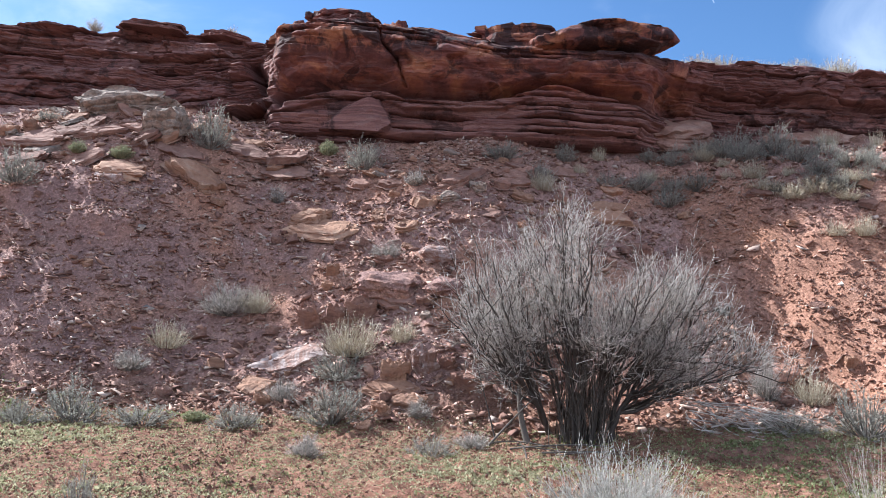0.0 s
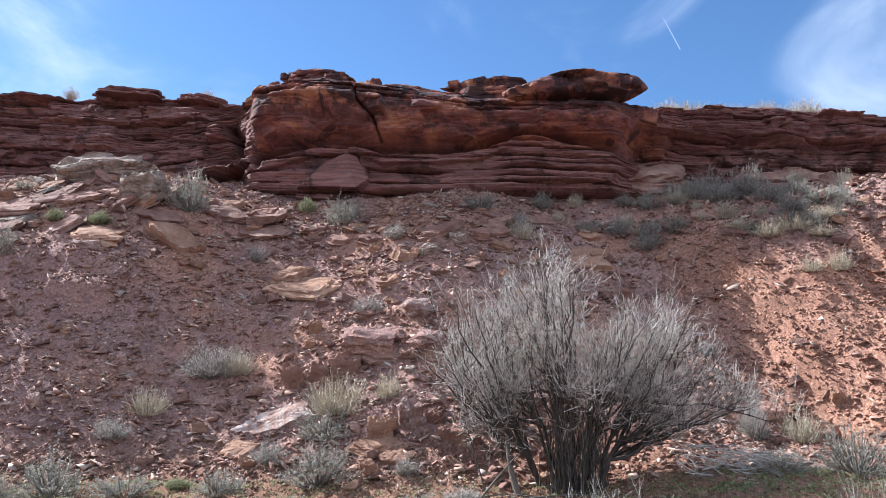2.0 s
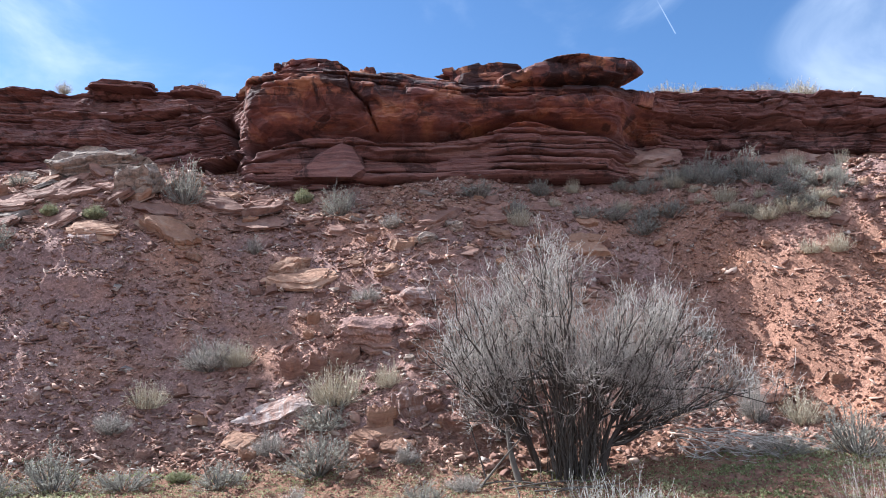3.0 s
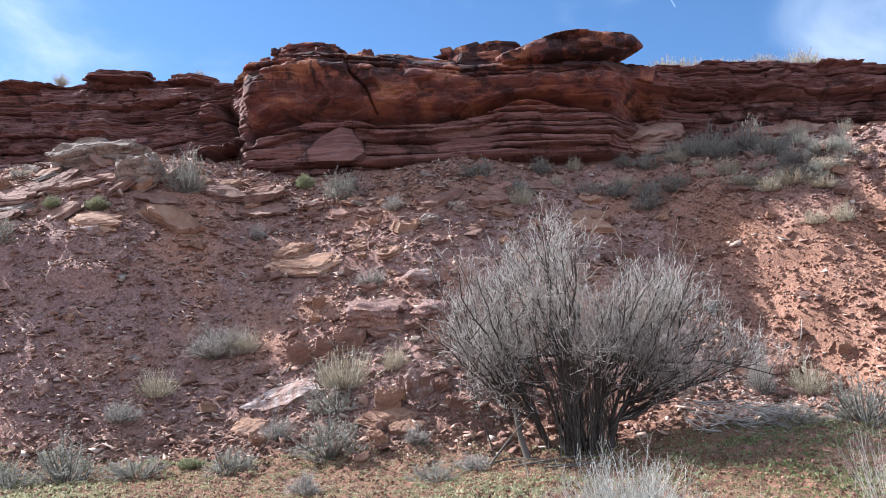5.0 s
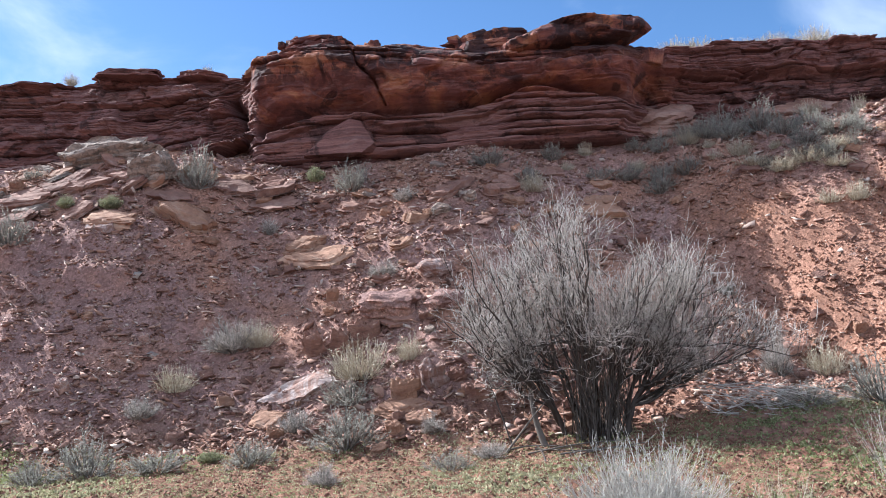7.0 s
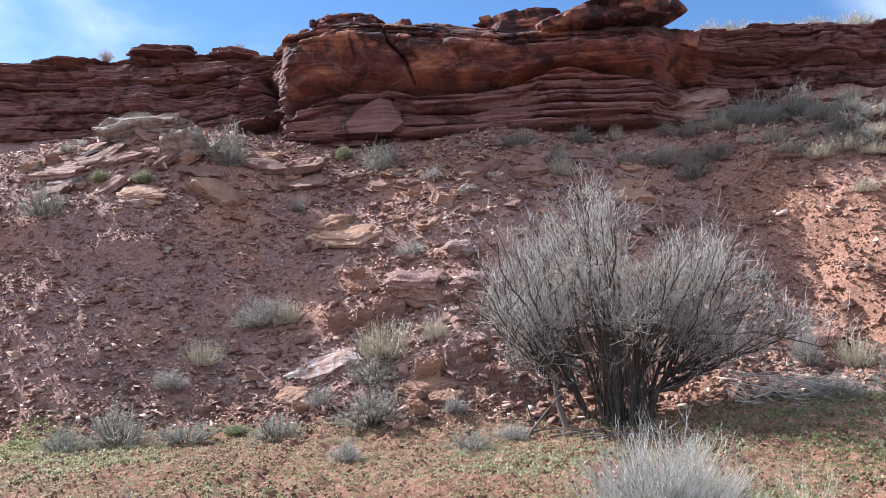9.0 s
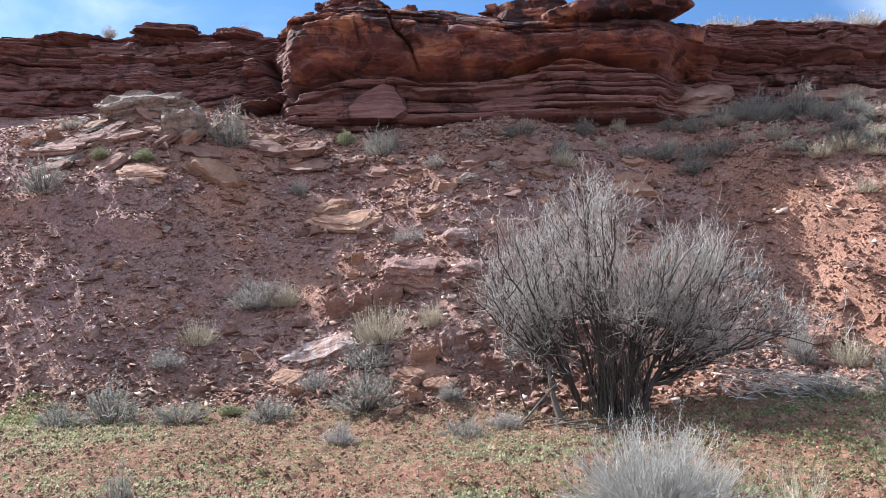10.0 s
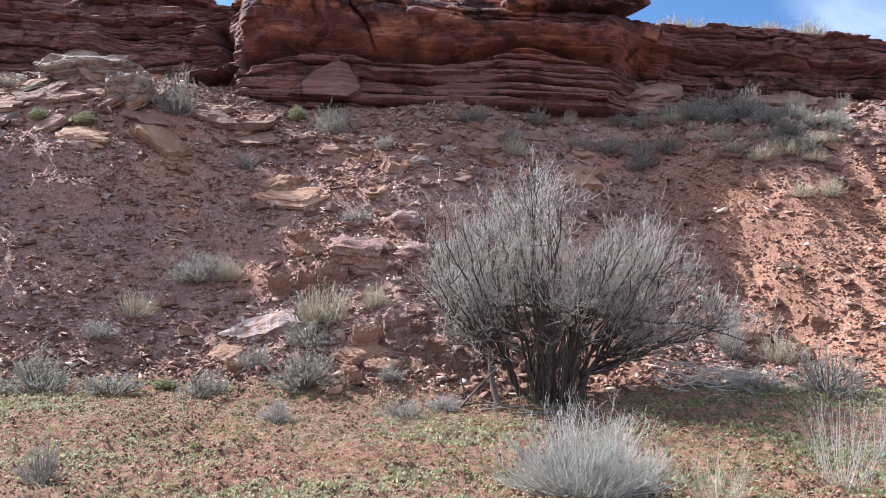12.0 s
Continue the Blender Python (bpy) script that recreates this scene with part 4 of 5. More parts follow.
def broken_slabs(count, box, length, seed, label, group, steep):
    """Loose slabs of broken sandstone, each its own thing, lying with the slope."""
    rng = np.random.default_rng(seed)
    n = 0
    while n < count:
        x, y = rng.uniform(box[0], box[1]), rng.uniform(box[2], box[3])
        if float(cliff_y(x)) - y < 0.9 or vnoise(x * 0.7, y * 0.9, 0, seed) < 0.36:
            continue
        size = length[0] + (length[1] - length[0]) * rng.uniform() ** 1.7
        n += 1
        z = float(ground_z(x, y)) - 0.02
        me = rock_mesh("rock_slab", (size, size * rng.uniform(0.5, 0.8), rng.uniform(0.06, 0.15)), seed * 100 + n, 1 + n % 3, n=28)
        ob = put("rock_slab", me, (RED, RED, TAN, GREY)[n % 4], m=pose(x, y, z, rng.uniform(steep - 10, steep + 12), rng.uniform(-16, 16), rng.uniform(-25, 25)))
        tagged(ob, label[n % 2], "rock", group)


broken_slabs(30, (-10.6, -4.4, 14.1, 16.2), (0.45, 1.25), 61, ("pale pinkish broken sandstone slab on the bench", "thin red broken slab on the bench"), "broken slabs on the bench", 34)
broken_slabs(34, (-3.6, 3.2, 14.2, 16.4), (0.28, 0.80), 62, ("flat red slab on the upper rubble slope", "thin tan slab on the upper rubble slope"), "broken slabs on the upper slope", 34)
broken_slabs(18, (-3.6, -0.4, 11.2, 14.2), (0.22, 0.60), 63, ("tan broken slab on the rubble rib", "red broken slab on the rubble rib"), "broken slabs on the rib", 30)


# ---------------------------------------------------------------- plants
def stuff(ob):
    """Mark a joined mass of pieces too small to tell apart."""
    return tagged(ob, kind="stuff")


def mesh_of(name, V, Q):
    """A mesh from an array of vertices and an array of quads or triangles."""
    me = bpy.data.meshes.new(name)
    k = Q.shape[1]
    me.vertices.add(len(V))
    me.vertices.foreach_set("co", np.ascontiguousarray(V, dtype=np.float32).ravel())
    me.loops.add(Q.size)
    me.loops.foreach_set("vertex_index", np.ascontiguousarray(Q, dtype=np.int32).ravel())
    me.polygons.add(len(Q))
    me.polygons.foreach_set("loop_start", np.arange(0, Q.size, k, dtype=np.int32))
    me.polygons.foreach_set("loop_total", np.full(len(Q), k, np.int32))
    me.update(calc_edges=True)
    return me


def unit(v):
    return v / np.maximum(np.linalg.norm(v, axis=-1, keepdims=True), 1e-9)


def tubes(P, R, rng, sides=3):
    """Round stems along paths P (n, k, 3) with radii R (n, k)."""
    n, k, _ = P.shape
    T = unit(np.gradient(P, axis=1))
    ref = unit(rng.standard_normal((n, 1, 3)))
    U = unit(np.cross(T, ref))
    W = np.cross(T, U)
    a = np.arange(sides) * 2 * np.pi / sides
    V = P[:, :, None] + R[:, :, None, None] * (np.cos(a)[:, None] * U[:, :, None] + np.sin(a)[:, None] * W[:, :, None])
    i = np.arange(n * k * sides).reshape(n, k, sides)
    j = np.roll(i, -1, 2)
    Q = np.stack([i[:, :-1], j[:, :-1], j[:, 1:], i[:, 1:]], -1).reshape(-1, 4)
    return V.reshape(-1, 3), Q


def merged(*parts):
    V, Q, n = [], [], 0
    for v, q in parts:
        V.append(v)
        Q.append(q + n)
        n += len(v)
    return np.concatenate(V), np.concatenate(Q)


def at(P, t):
    """Points and directions on paths at fractions t."""
    n, k, _ = P.shape
    s = np.clip(t, 0, 0.9999) * (k - 1)
    i = s.astype(int)
    f = (s - i)[:, None]
    r = np.arange(n)
    return P[r, i] * (1 - f) + P[r, i + 1] * f, unit(P[r, i + 1] - P[r, i])


def sprout(P, R, count, rng, span, length, spread, lift, k=4, thin=0.5, curl=0.12):
    """Side shoots from paths: count each, within span along them, with that length, spread and upward pull."""
    Pp, Rp = np.repeat(P, count, 0), np.repeat(R, count, 0)
    t = rng.uniform(*span, len(Pp))
    start, way = at(Pp, t)
    d = unit(way + spread * rng.standard_normal((len(Pp), 3)) + np.array([0, 0, lift]))
    ln = rng.uniform(*length, len(Pp)) * (1.1 - 0.35 * t)
    bend = curl * rng.standard_normal((len(Pp), 3)) + np.array([0, 0, lift * 0.35])
    s = np.linspace(0, 1, k)[None, :, None]
    Pn = start[:, None] + ln[:, None, None] * (d[:, None] * s + bend[:, None] * s**2)
    r0 = thin * np.interp(t, (0, 1), (1, 0.4)) * Rp[:, 0]
    return Pn, r0[:, None] * np.linspace(1, 0.35, k)


def leaves(P, D, size, rng, slim=0.3):
    n = len(P)
    side = unit(np.cross(D, rng.standard_normal((n, 3)))) * (size * slim)[:, None]
    tip = D * size[:, None]
    V = np.stack([P, P + tip * 0.5 + side, P + tip, P + tip * 0.5 - side], 1).reshape(-1, 3)
    return V, np.arange(n * 4).reshape(n, 4)


def dome_stems(n, rng, width, low, k=5, base=0.08, short=0.72):
    """Stems from a narrow foot to the surface of a dome 1 wide and 1 high."""
    phi = rng.uniform(0, 2 * np.pi, n)
    el = np.arcsin(rng.uniform(low, 1.0, n))
    r = rng.uniform(short, 1.04, n)
    end = np.stack([np.cos(phi) * np.cos(el) * 0.5 * width, np.sin(phi) * np.cos(el) * 0.5 * width, np.sin(el)], 1) * r[:, None]
    foot = np.stack([np.cos(phi), np.sin(phi), 0 * phi], 1) * rng.uniform(0, base, n)[:, None]
    s = np.linspace(0, 1, k)[None, :, None]
    mid = (foot + end) * 0.5 + np.stack([end[:, 0] * 0.12, end[:, 1] * 0.12, -0.06 + 0 * phi], 1) + 0.03 * rng.standard_normal((n, 3))
    return (1 - s) ** 2 * foot[:, None] + 2 * s * (1 - s) * mid[:, None] + s**2 * end[:, None]


def shrub_parts(kind, seed):
    """Meshes of a shrub 1 m wide and 1 m high: (part name, mesh, material)."""
    rng = np.random.default_rng(seed)
    if kind == "sage":
        S = dome_stems(64, rng, 1.0, 0.12, 4, 0.08, 0.6)
        RS = np.broadcast_to(np.linspace(0.012, 0.004, 4), S.shape[:2])
        B, RB = sprout(S, RS, 5, rng, (0.35, 1.0), (0.10, 0.28), 0.5, 0.35, 3, 0.55)
        stems = merged(tubes(S, RS, rng), tubes(B, RB, rng))
        Pb = np.repeat(B, 13, 0)
        p, d = at(Pb, rng.uniform(0.15, 1.0, len(Pb)))
        d = unit(d + 0.7 * rng.standard_normal(d.shape) + (0, 0, 0.35))
        leaf = leaves(p, d, rng.uniform(0.022, 0.048, len(p)), rng, 0.13)
        return [("brushwood", mesh_of("brushwood", *stems), DRIFT), ("foliage", mesh_of("foliage", *leaf), SAGE)]
    if kind == "brush":
        S = dome_stems(60, rng, 1.0, 0.2, 5, 0.08, 0.5)
        RS = np.broadcast_to(np.linspace(0.010, 0.004, 5), S.shape[:2])
        B, RB = sprout(S, RS, 8, rng, (0.25, 1.0), (0.15, 0.34), 0.4, 0.25, 4, 0.6)
        C, RC = sprout(B, RB, 4, rng, (0.2, 1.0), (0.07, 0.19), 0.6, 0.2, 3, 0.9)
        return [("brushwood", mesh_of("brushwood", *merged(tubes(S, RS, rng), tubes(B, RB, rng))), DRIFT),
                ("twig_mass", mesh_of("twig_mass", *tubes(C, RC, rng)), TWIG)]
    if kind == "straw":
        S = dome_stems(230, rng, 1.1, 0.20, 3, 0.22, 0.35)
        RS = np.broadcast_to(np.linspace(0.007, 0.002, 3), S.shape[:2])
        B, RB = sprout(S, RS, 2, rng, (0.45, 1.0), (0.08, 0.28), 0.35, 0.3, 3, 0.8)
        p, d = at(np.repeat(B, 1, 0), rng.uniform(0.5, 1, len(B)))
        tips = leaves(p, unit(d + 0.4 * rng.standard_normal(d.shape)), rng.uniform(0.03, 0.07, len(p)), rng, 0.16)
        return [("straw_mass", mesh_of("straw_mass", *merged(tubes(S, RS, rng), tubes(B, RB, rng))), STRAW),
                ("chaff", mesh_of("chaff", *tips), STRAW)]
    # green: an upright, spiky tuft
    S = dome_stems(260, rng, 1.0, 0.3, 4, 0.2)
    RS = np.broadcast_to(np.linspace(0.010, 0.003, 4), S.shape[:2])
    p, d = at(np.repeat(S, 6, 0), rng.uniform(0.35, 1.0, len(S) * 6))
    leaf = leaves(p, unit(d + 0.45 * rng.standard_normal(d.shape)), rng.uniform(0.05, 0.11, len(p)), rng, 0.14)
    return [("straw_mass", mesh_of("straw_mass", *tubes(S, RS, rng)), WEED), ("foliage", mesh_of("foliage", *leaf), TUFT)]


BARK2 = mat_twig("grey_brown_bark", (0.07, 0.055, 0.045), (0.12, 0.10, 0.085), (0.20, 0.17, 0.15))
TUFT = mat_twig("grey_green_leaf", (0.19, 0.21, 0.12), (0.29, 0.31, 0.19), (0.42, 0.43, 0.28), thin=0.35)
DRIFT = mat_twig("weathered_stem", (0.14, 0.125, 0.11), (0.23, 0.21, 0.185), (0.34, 0.31, 0.28))
SHRUBS = {}
NAMES = {"sage": "sagebrush", "brush": "dry_brush", "straw": "dry_grass_tuft", "green": "green_tuft"}
GROUPS = {"sage": "sagebrush on the slope", "brush": "dry brush on the slope", "straw": "dry tufts", "green": "green tufts"}
made = {"count": 0}


def shrub(kind, label, x, y, w, h, rim=False):
    """One shrub on the ground: copies of three forms of its kind, turned and scaled."""
    made["count"] += 1
    n = made["count"]
    z = (float(rim_z(x)) + 0.04 if rim else float(ground_z(x, y))) - 0.03
    m = pose(x, y, z, 0, 0, (n * 73) % 360) @ Matrix.Diagonal((w, w, h, 1))
    key = (kind, n % 3)
    if key not in SHRUBS:
        ob = thing(NAMES[kind], label, "shrub" if kind in ("sage", "brush") else "grass", Matrix(), GROUPS[kind])
        for part_name, me, material in shrub_parts(kind, 300 + 17 * (n % 3) + len(kind)):
            stuff(put(part_name, me, material, ob))
        ob.matrix_basis = m
        SHRUBS[key] = ob
    else:
        src = SHRUBS[key]
        ob = copy_thing(src, m @ Matrix.Diagonal((1 / src.scale.x, 1 / src.scale.y, 1 / src.scale.z, 1)))
        ob["label"] = label
    return ob


shrub("sage", "large blue-grey sagebrush among slabs", -6.21, 15.27, 0.96, 1.09)
shrub("sage", "blue-grey sagebrush at the cliff foot", -2.96, 15.74, 1.08, 0.84)
shrub("green", "yellow-green tuft at the cliff foot", -3.87, 16.25, 0.51, 0.40)
shrub("sage", "green-grey sagebrush on the slope", -9.26, 13.54, 1.04, 0.82)
shrub("sage", "small dark sagebrush below the cliff", -9.99, 15.43, 0.56, 0.35)
shrub("green", "green spiky tuft among slabs", -7.79, 14.60, 0.57, 0.33)
shrub("green", "green spiky tuft among slabs", -8.72, 14.56, 0.46, 0.31)
shrub("brush", "thin grey brush on rubble", -1.69, 14.89, 0.58, 0.41)
shrub("brush", "thin grey dry brush on the slope", -4.52, 14.82, 0.43, 0.41)
shrub("brush", "dry tan-grey brush on the slope", -2.00, 13.67, 0.76, 0.40)
shrub("brush", "dry grey brush on the dark slope", -4.66, 12.86, 1.30, 0.70)
shrub("straw", "dry straw-grey brush on the dark slope", -4.23, 13.01, 0.87, 0.53)
shrub("straw", "dry straw tuft on the slope", -5.34, 12.03, 0.81, 0.54)
shrub("brush", "dry grey brush low on the slope", -5.62, 11.43, 0.68, 0.42)
shrub("straw", "dry straw-topped brush beside slabs", -2.26, 12.03, 1.26, 0.73)
shrub("sage", "grey sagebrush below a pale slab", -2.35, 11.64, 1.11, 0.52)
shrub("brush", "small grey brush at the slope foot", -3.13, 11.31, 0.67, 0.44)
shrub("sage", "rounded blue-grey sagebrush at the slope foot", -2.25, 10.73, 1.25, 0.71)
shrub("sage", "low green-grey sagebrush at the slope foot", -3.49, 10.24, 0.90, 0.43)
shrub("sage", "low grey sagebrush at the slope foot", -4.72, 10.04, 1.01, 0.37)
shrub("sage", "dark blue-grey sagebrush at the slope foot", -5.66, 10.01, 1.07, 0.66)
shrub("sage", "low grey sagebrush at the slope foot", -6.16, 9.53, 0.78, 0.39)
shrub("straw", "straw-coloured brush above slabs", -1.44, 12.06, 0.64, 0.49)
shrub("brush", "small dry brush beside slabs", -1.01, 10.82, 0.48, 0.30)
shrub("sage", "low grey-green sagebrush on the flat", -0.69, 9.32, 0.75, 0.32)
shrub("brush", "low grey brush beside the big shrub", -0.20, 10.03, 0.60, 0.26)
shrub("brush", "thin leafless twigs on the flat", -2.09, 8.61, 0.50, 0.29)
shrub("green", "green weed clump at the slope foot", -4.20, 10.60, 0.41, 0.17)
shrub("sage", "shaded blue-grey sagebrush below the cliff", 0.07, 16.02, 1.14, 0.57)
shrub("sage", "shaded blue-grey sagebrush below the cliff", 0.86, 15.59, 0.82, 0.51)
shrub("sage", "shaded blue-grey sagebrush below the cliff", 1.49, 16.76, 0.76, 0.49)
shrub("sage", "shaded blue-grey sagebrush below the cliff", 2.42, 16.09, 0.73, 0.44)
shrub("sage", "shaded blue-grey sagebrush below the cliff", 3.05, 16.23, 0.85, 0.45)
shrub("sage", "shaded blue-grey sagebrush below the cliff", 3.65, 15.88, 0.95, 0.57)
shrub("sage", "shaded blue-grey sagebrush below the cliff", 4.26, 15.95, 0.96, 0.52)
shrub("sage", "shaded blue-grey sagebrush below the cliff", 4.90, 16.52, 0.87, 0.54)
shrub("sage", "shaded blue-grey sagebrush below the cliff", 4.56, 16.88, 1.01, 0.55)
shrub("sage", "shaded blue-grey sagebrush below the cliff", 3.44, 16.99, 0.77, 0.39)
shrub("sage", "blue-grey sagebrush crowding the upper slope", 5.38, 17.10, 1.15, 0.72)
shrub("sage", "blue-grey sagebrush crowding the upper slope", 6.19, 16.90, 1.14, 0.85)
shrub("sage", "blue-grey sagebrush crowding the upper slope", 5.39, 16.36, 0.98, 0.53)
shrub("sage", "blue-grey sagebrush crowding the upper slope", 6.26, 15.81, 0.95, 0.54)
shrub("sage", "blue-grey sagebrush crowding the upper slope", 6.51, 15.31, 0.92, 0.45)
shrub("sage", "blue-grey sagebrush crowding the upper slope", 7.09, 15.25, 0.91, 0.47)
shrub("sage", "blue-grey sagebrush crowding the upper slope", 7.43, 14.94, 0.67, 0.51)
shrub("sage", "blue-grey sagebrush crowding the upper slope", 7.51, 15.53, 0.82, 0.38)
shrub("sage", "blue-grey sagebrush crowding the upper slope", 6.92, 16.01, 0.77, 0.60)
shrub("sage", "blue-grey sagebrush crowding the upper slope", 7.71, 15.72, 0.47, 0.38)
shrub("sage", "blue-grey sagebrush crowding the upper slope", 8.58, 19.66, 1.03, 0.61)
shrub("sage", "blue-grey sagebrush crowding the upper slope", 7.67, 19.57, 1.03, 0.54)
shrub("sage", "blue-grey sagebrush crowding the upper slope", 6.62, 18.85, 0.85, 0.46)
shrub("straw", "pale dry grass tuft on the upper slope", 7.64, 17.62, 0.72, 0.40)
shrub("straw", "pale dry grass tuft on the upper slope", 5.31, 15.74, 0.71, 0.46)
shrub("straw", "pale dry grass tuft on the upper slope", 2.27, 16.93, 0.46, 0.41)
shrub("straw", "pale dry grass tuft on the upper slope", 5.37, 15.24, 0.88, 0.32)
shrub("straw", "pale dry grass tuft on the upper slope", 5.83, 14.84, 0.80, 0.41)
shrub("straw", "pale dry grass tuft on the upper slope", 6.29, 14.80, 1.00, 0.34)
shrub("straw", "pale dry grass tuft on the upper slope", 6.72, 14.56, 0.84, 0.28)
shrub("straw", "pale dry grass tuft on the upper slope", 6.26, 14.00, 0.62, 0.34)
shrub("straw", "pale dry grass tuft on the upper slope", 6.71, 13.89, 0.54, 0.45)
shrub("straw", "pale dry grass tuft on the upper slope", 8.49, 17.05, 0.51, 0.56)
shrub("straw", "pale dry grass tuft on the upper slope", 0.92, 15.25, 0.74, 0.50)
shrub("straw", "small pale dry tuft among slabs", 1.79, 16.49, 0.46, 0.27)
shrub("straw", "small pale dry tuft among slabs", 6.90, 14.90, 0.68, 0.33)
shrub("sage", "small blue-grey sagebrush among slabs", 4.40, 16.48, 0.38, 0.22)
shrub("sage", "small blue-grey sagebrush among slabs", 6.27, 14.99, 0.70, 0.33)
shrub("sage", "small blue-grey sagebrush among slabs", 5.63, 15.28, 0.75, 0.33)
shrub("straw", "small pale dry tuft among slabs", 4.80, 15.81, 0.48, 0.29)
shrub("sage", "small blue-grey sagebrush among slabs", 3.92, 16.75, 0.66, 0.54)
shrub("straw", "small pale dry tuft among slabs", 4.51, 16.53, 0.64, 0.46)
shrub("sage", "small blue-grey sagebrush among slabs", 6.62, 14.88, 0.58, 0.30)
shrub("straw", "small pale dry tuft among slabs", 4.84, 16.17, 0.37, 0.24)
shrub("sage", "small blue-grey sagebrush among slabs", 6.52, 15.92, 0.33, 0.24)
shrub("sage", "small blue-grey sagebrush among slabs", 3.78, 16.21, 0.66, 0.40)
shrub("straw", "small pale dry tuft among slabs", 3.35, 16.58, 0.55, 0.34)
shrub("sage", "small blue-grey sagebrush among slabs", 7.11, 15.57, 0.33, 0.20)
shrub("straw", "small pale dry tuft among slabs", 5.96, 15.47, 0.38, 0.25)
shrub("sage", "small blue-grey sagebrush among slabs", 6.68, 14.77, 0.66, 0.44)
shrub("sage", "small blue-grey sagebrush among slabs", 7.22, 14.81, 0.54, 0.35)
shrub("straw", "straw-grey dry brush against the bank", 5.17, 12.36, 0.78, 0.66)
shrub("brush", "thin dry stalks at the foot of the bank", 4.29, 11.98, 0.58, 0.83)
shrub("sage", "pale grey-green sagebrush on the flat", 5.06, 10.44, 1.19, 0.75)
shrub("sage", "small dark bush on the rubble slope", 4.24, 14.04, 0.54, 0.30)
shrub("sage", "small upright grey-green bush on the flat", -3.10, 5.57, 0.36, 0.40)
shrub("sage", "grey-green sagebrush behind fallen branches", 4.11, 10.54, 1.11, 0.34)
shrub("straw", "pale dry grass tuft on the cliff rim", 4.89, 18.55, 0.91, 0.54, rim=True)
shrub("straw", "pale dry grass tuft on the cliff rim", 5.52, 18.55, 0.99, 0.45, rim=True)
shrub("straw", "pale dry grass tuft on the cliff rim", 6.22, 18.55, 0.71, 0.36, rim=True)
shrub("straw", "pale dry grass tuft on the cliff rim", 6.64, 18.55, 0.71, 0.36, rim=True)
shrub("straw", "pale dry grass tuft on the cliff rim", 7.33, 18.55, 0.99, 0.45, rim=True)
shrub("straw", "pale dry grass tuft on the cliff rim", 8.32, 18.55, 1.07, 0.59, rim=True)
shrub("straw", "pale dry grass tuft on the cliff rim", 9.11, 18.55, 0.79, 0.32, rim=True)
shrub("straw", "pale dry grass tuft on the cliff rim", 6.98, 18.55, 0.59, 0.32, rim=True)
shrub("straw", "pale dry grass tuft on the cliff rim", 5.21, 18.55, 0.79, 0.41, rim=True)
shrub("straw", "pale dry grass tuft on the cliff rim", 5.87, 18.55, 0.67, 0.36, rim=True)
shrub("straw", "pale dry grass tuft on the cliff rim", 7.74, 18.55, 0.79, 0.32, rim=True)
shrub("straw", "pale dry grass tuft on the cliff rim", 8.70, 18.55, 0.79, 0.36, rim=True)
shrub("straw", "pale dry grass tuft on the cliff rim", 9.38, 18.55, 0.79, 0.32, rim=True)
shrub("straw", "pale dry grass tuft on the cliff rim", 4.54, 18.55, 0.59, 0.36, rim=True)
shrub("straw", "small dry tuft on the cliff rim", -11.19, 18.90, 0.47, 0.41, rim=True)
shrub("straw", "small dry tuft on the cliff rim", -7.36, 18.90, 0.41, 0.31, rim=True)


def crooked(foot, end, rng, k, sag, kink):
    """Bent, knotty paths from foot to end (n, 3): they leave upwards or sideways by sag and wander by kink."""
    n = len(foot)
    s = np.linspace(0, 1, k)[None, :, None]
    mid = foot + (end - foot) * sag
    P = (1 - s) ** 2 * foot[:, None] + 2 * s * (1 - s) * mid[:, None] + s**2 * end[:, None]
    wander = np.cumsum(rng.standard_normal((n, k, 3)), 1)
    wander = wander - s * wander[:, -1:] - (1 - s) * wander[:, :1]
    return P + kink * wander * np.linalg.norm(end - foot, axis=1)[:, None, None]


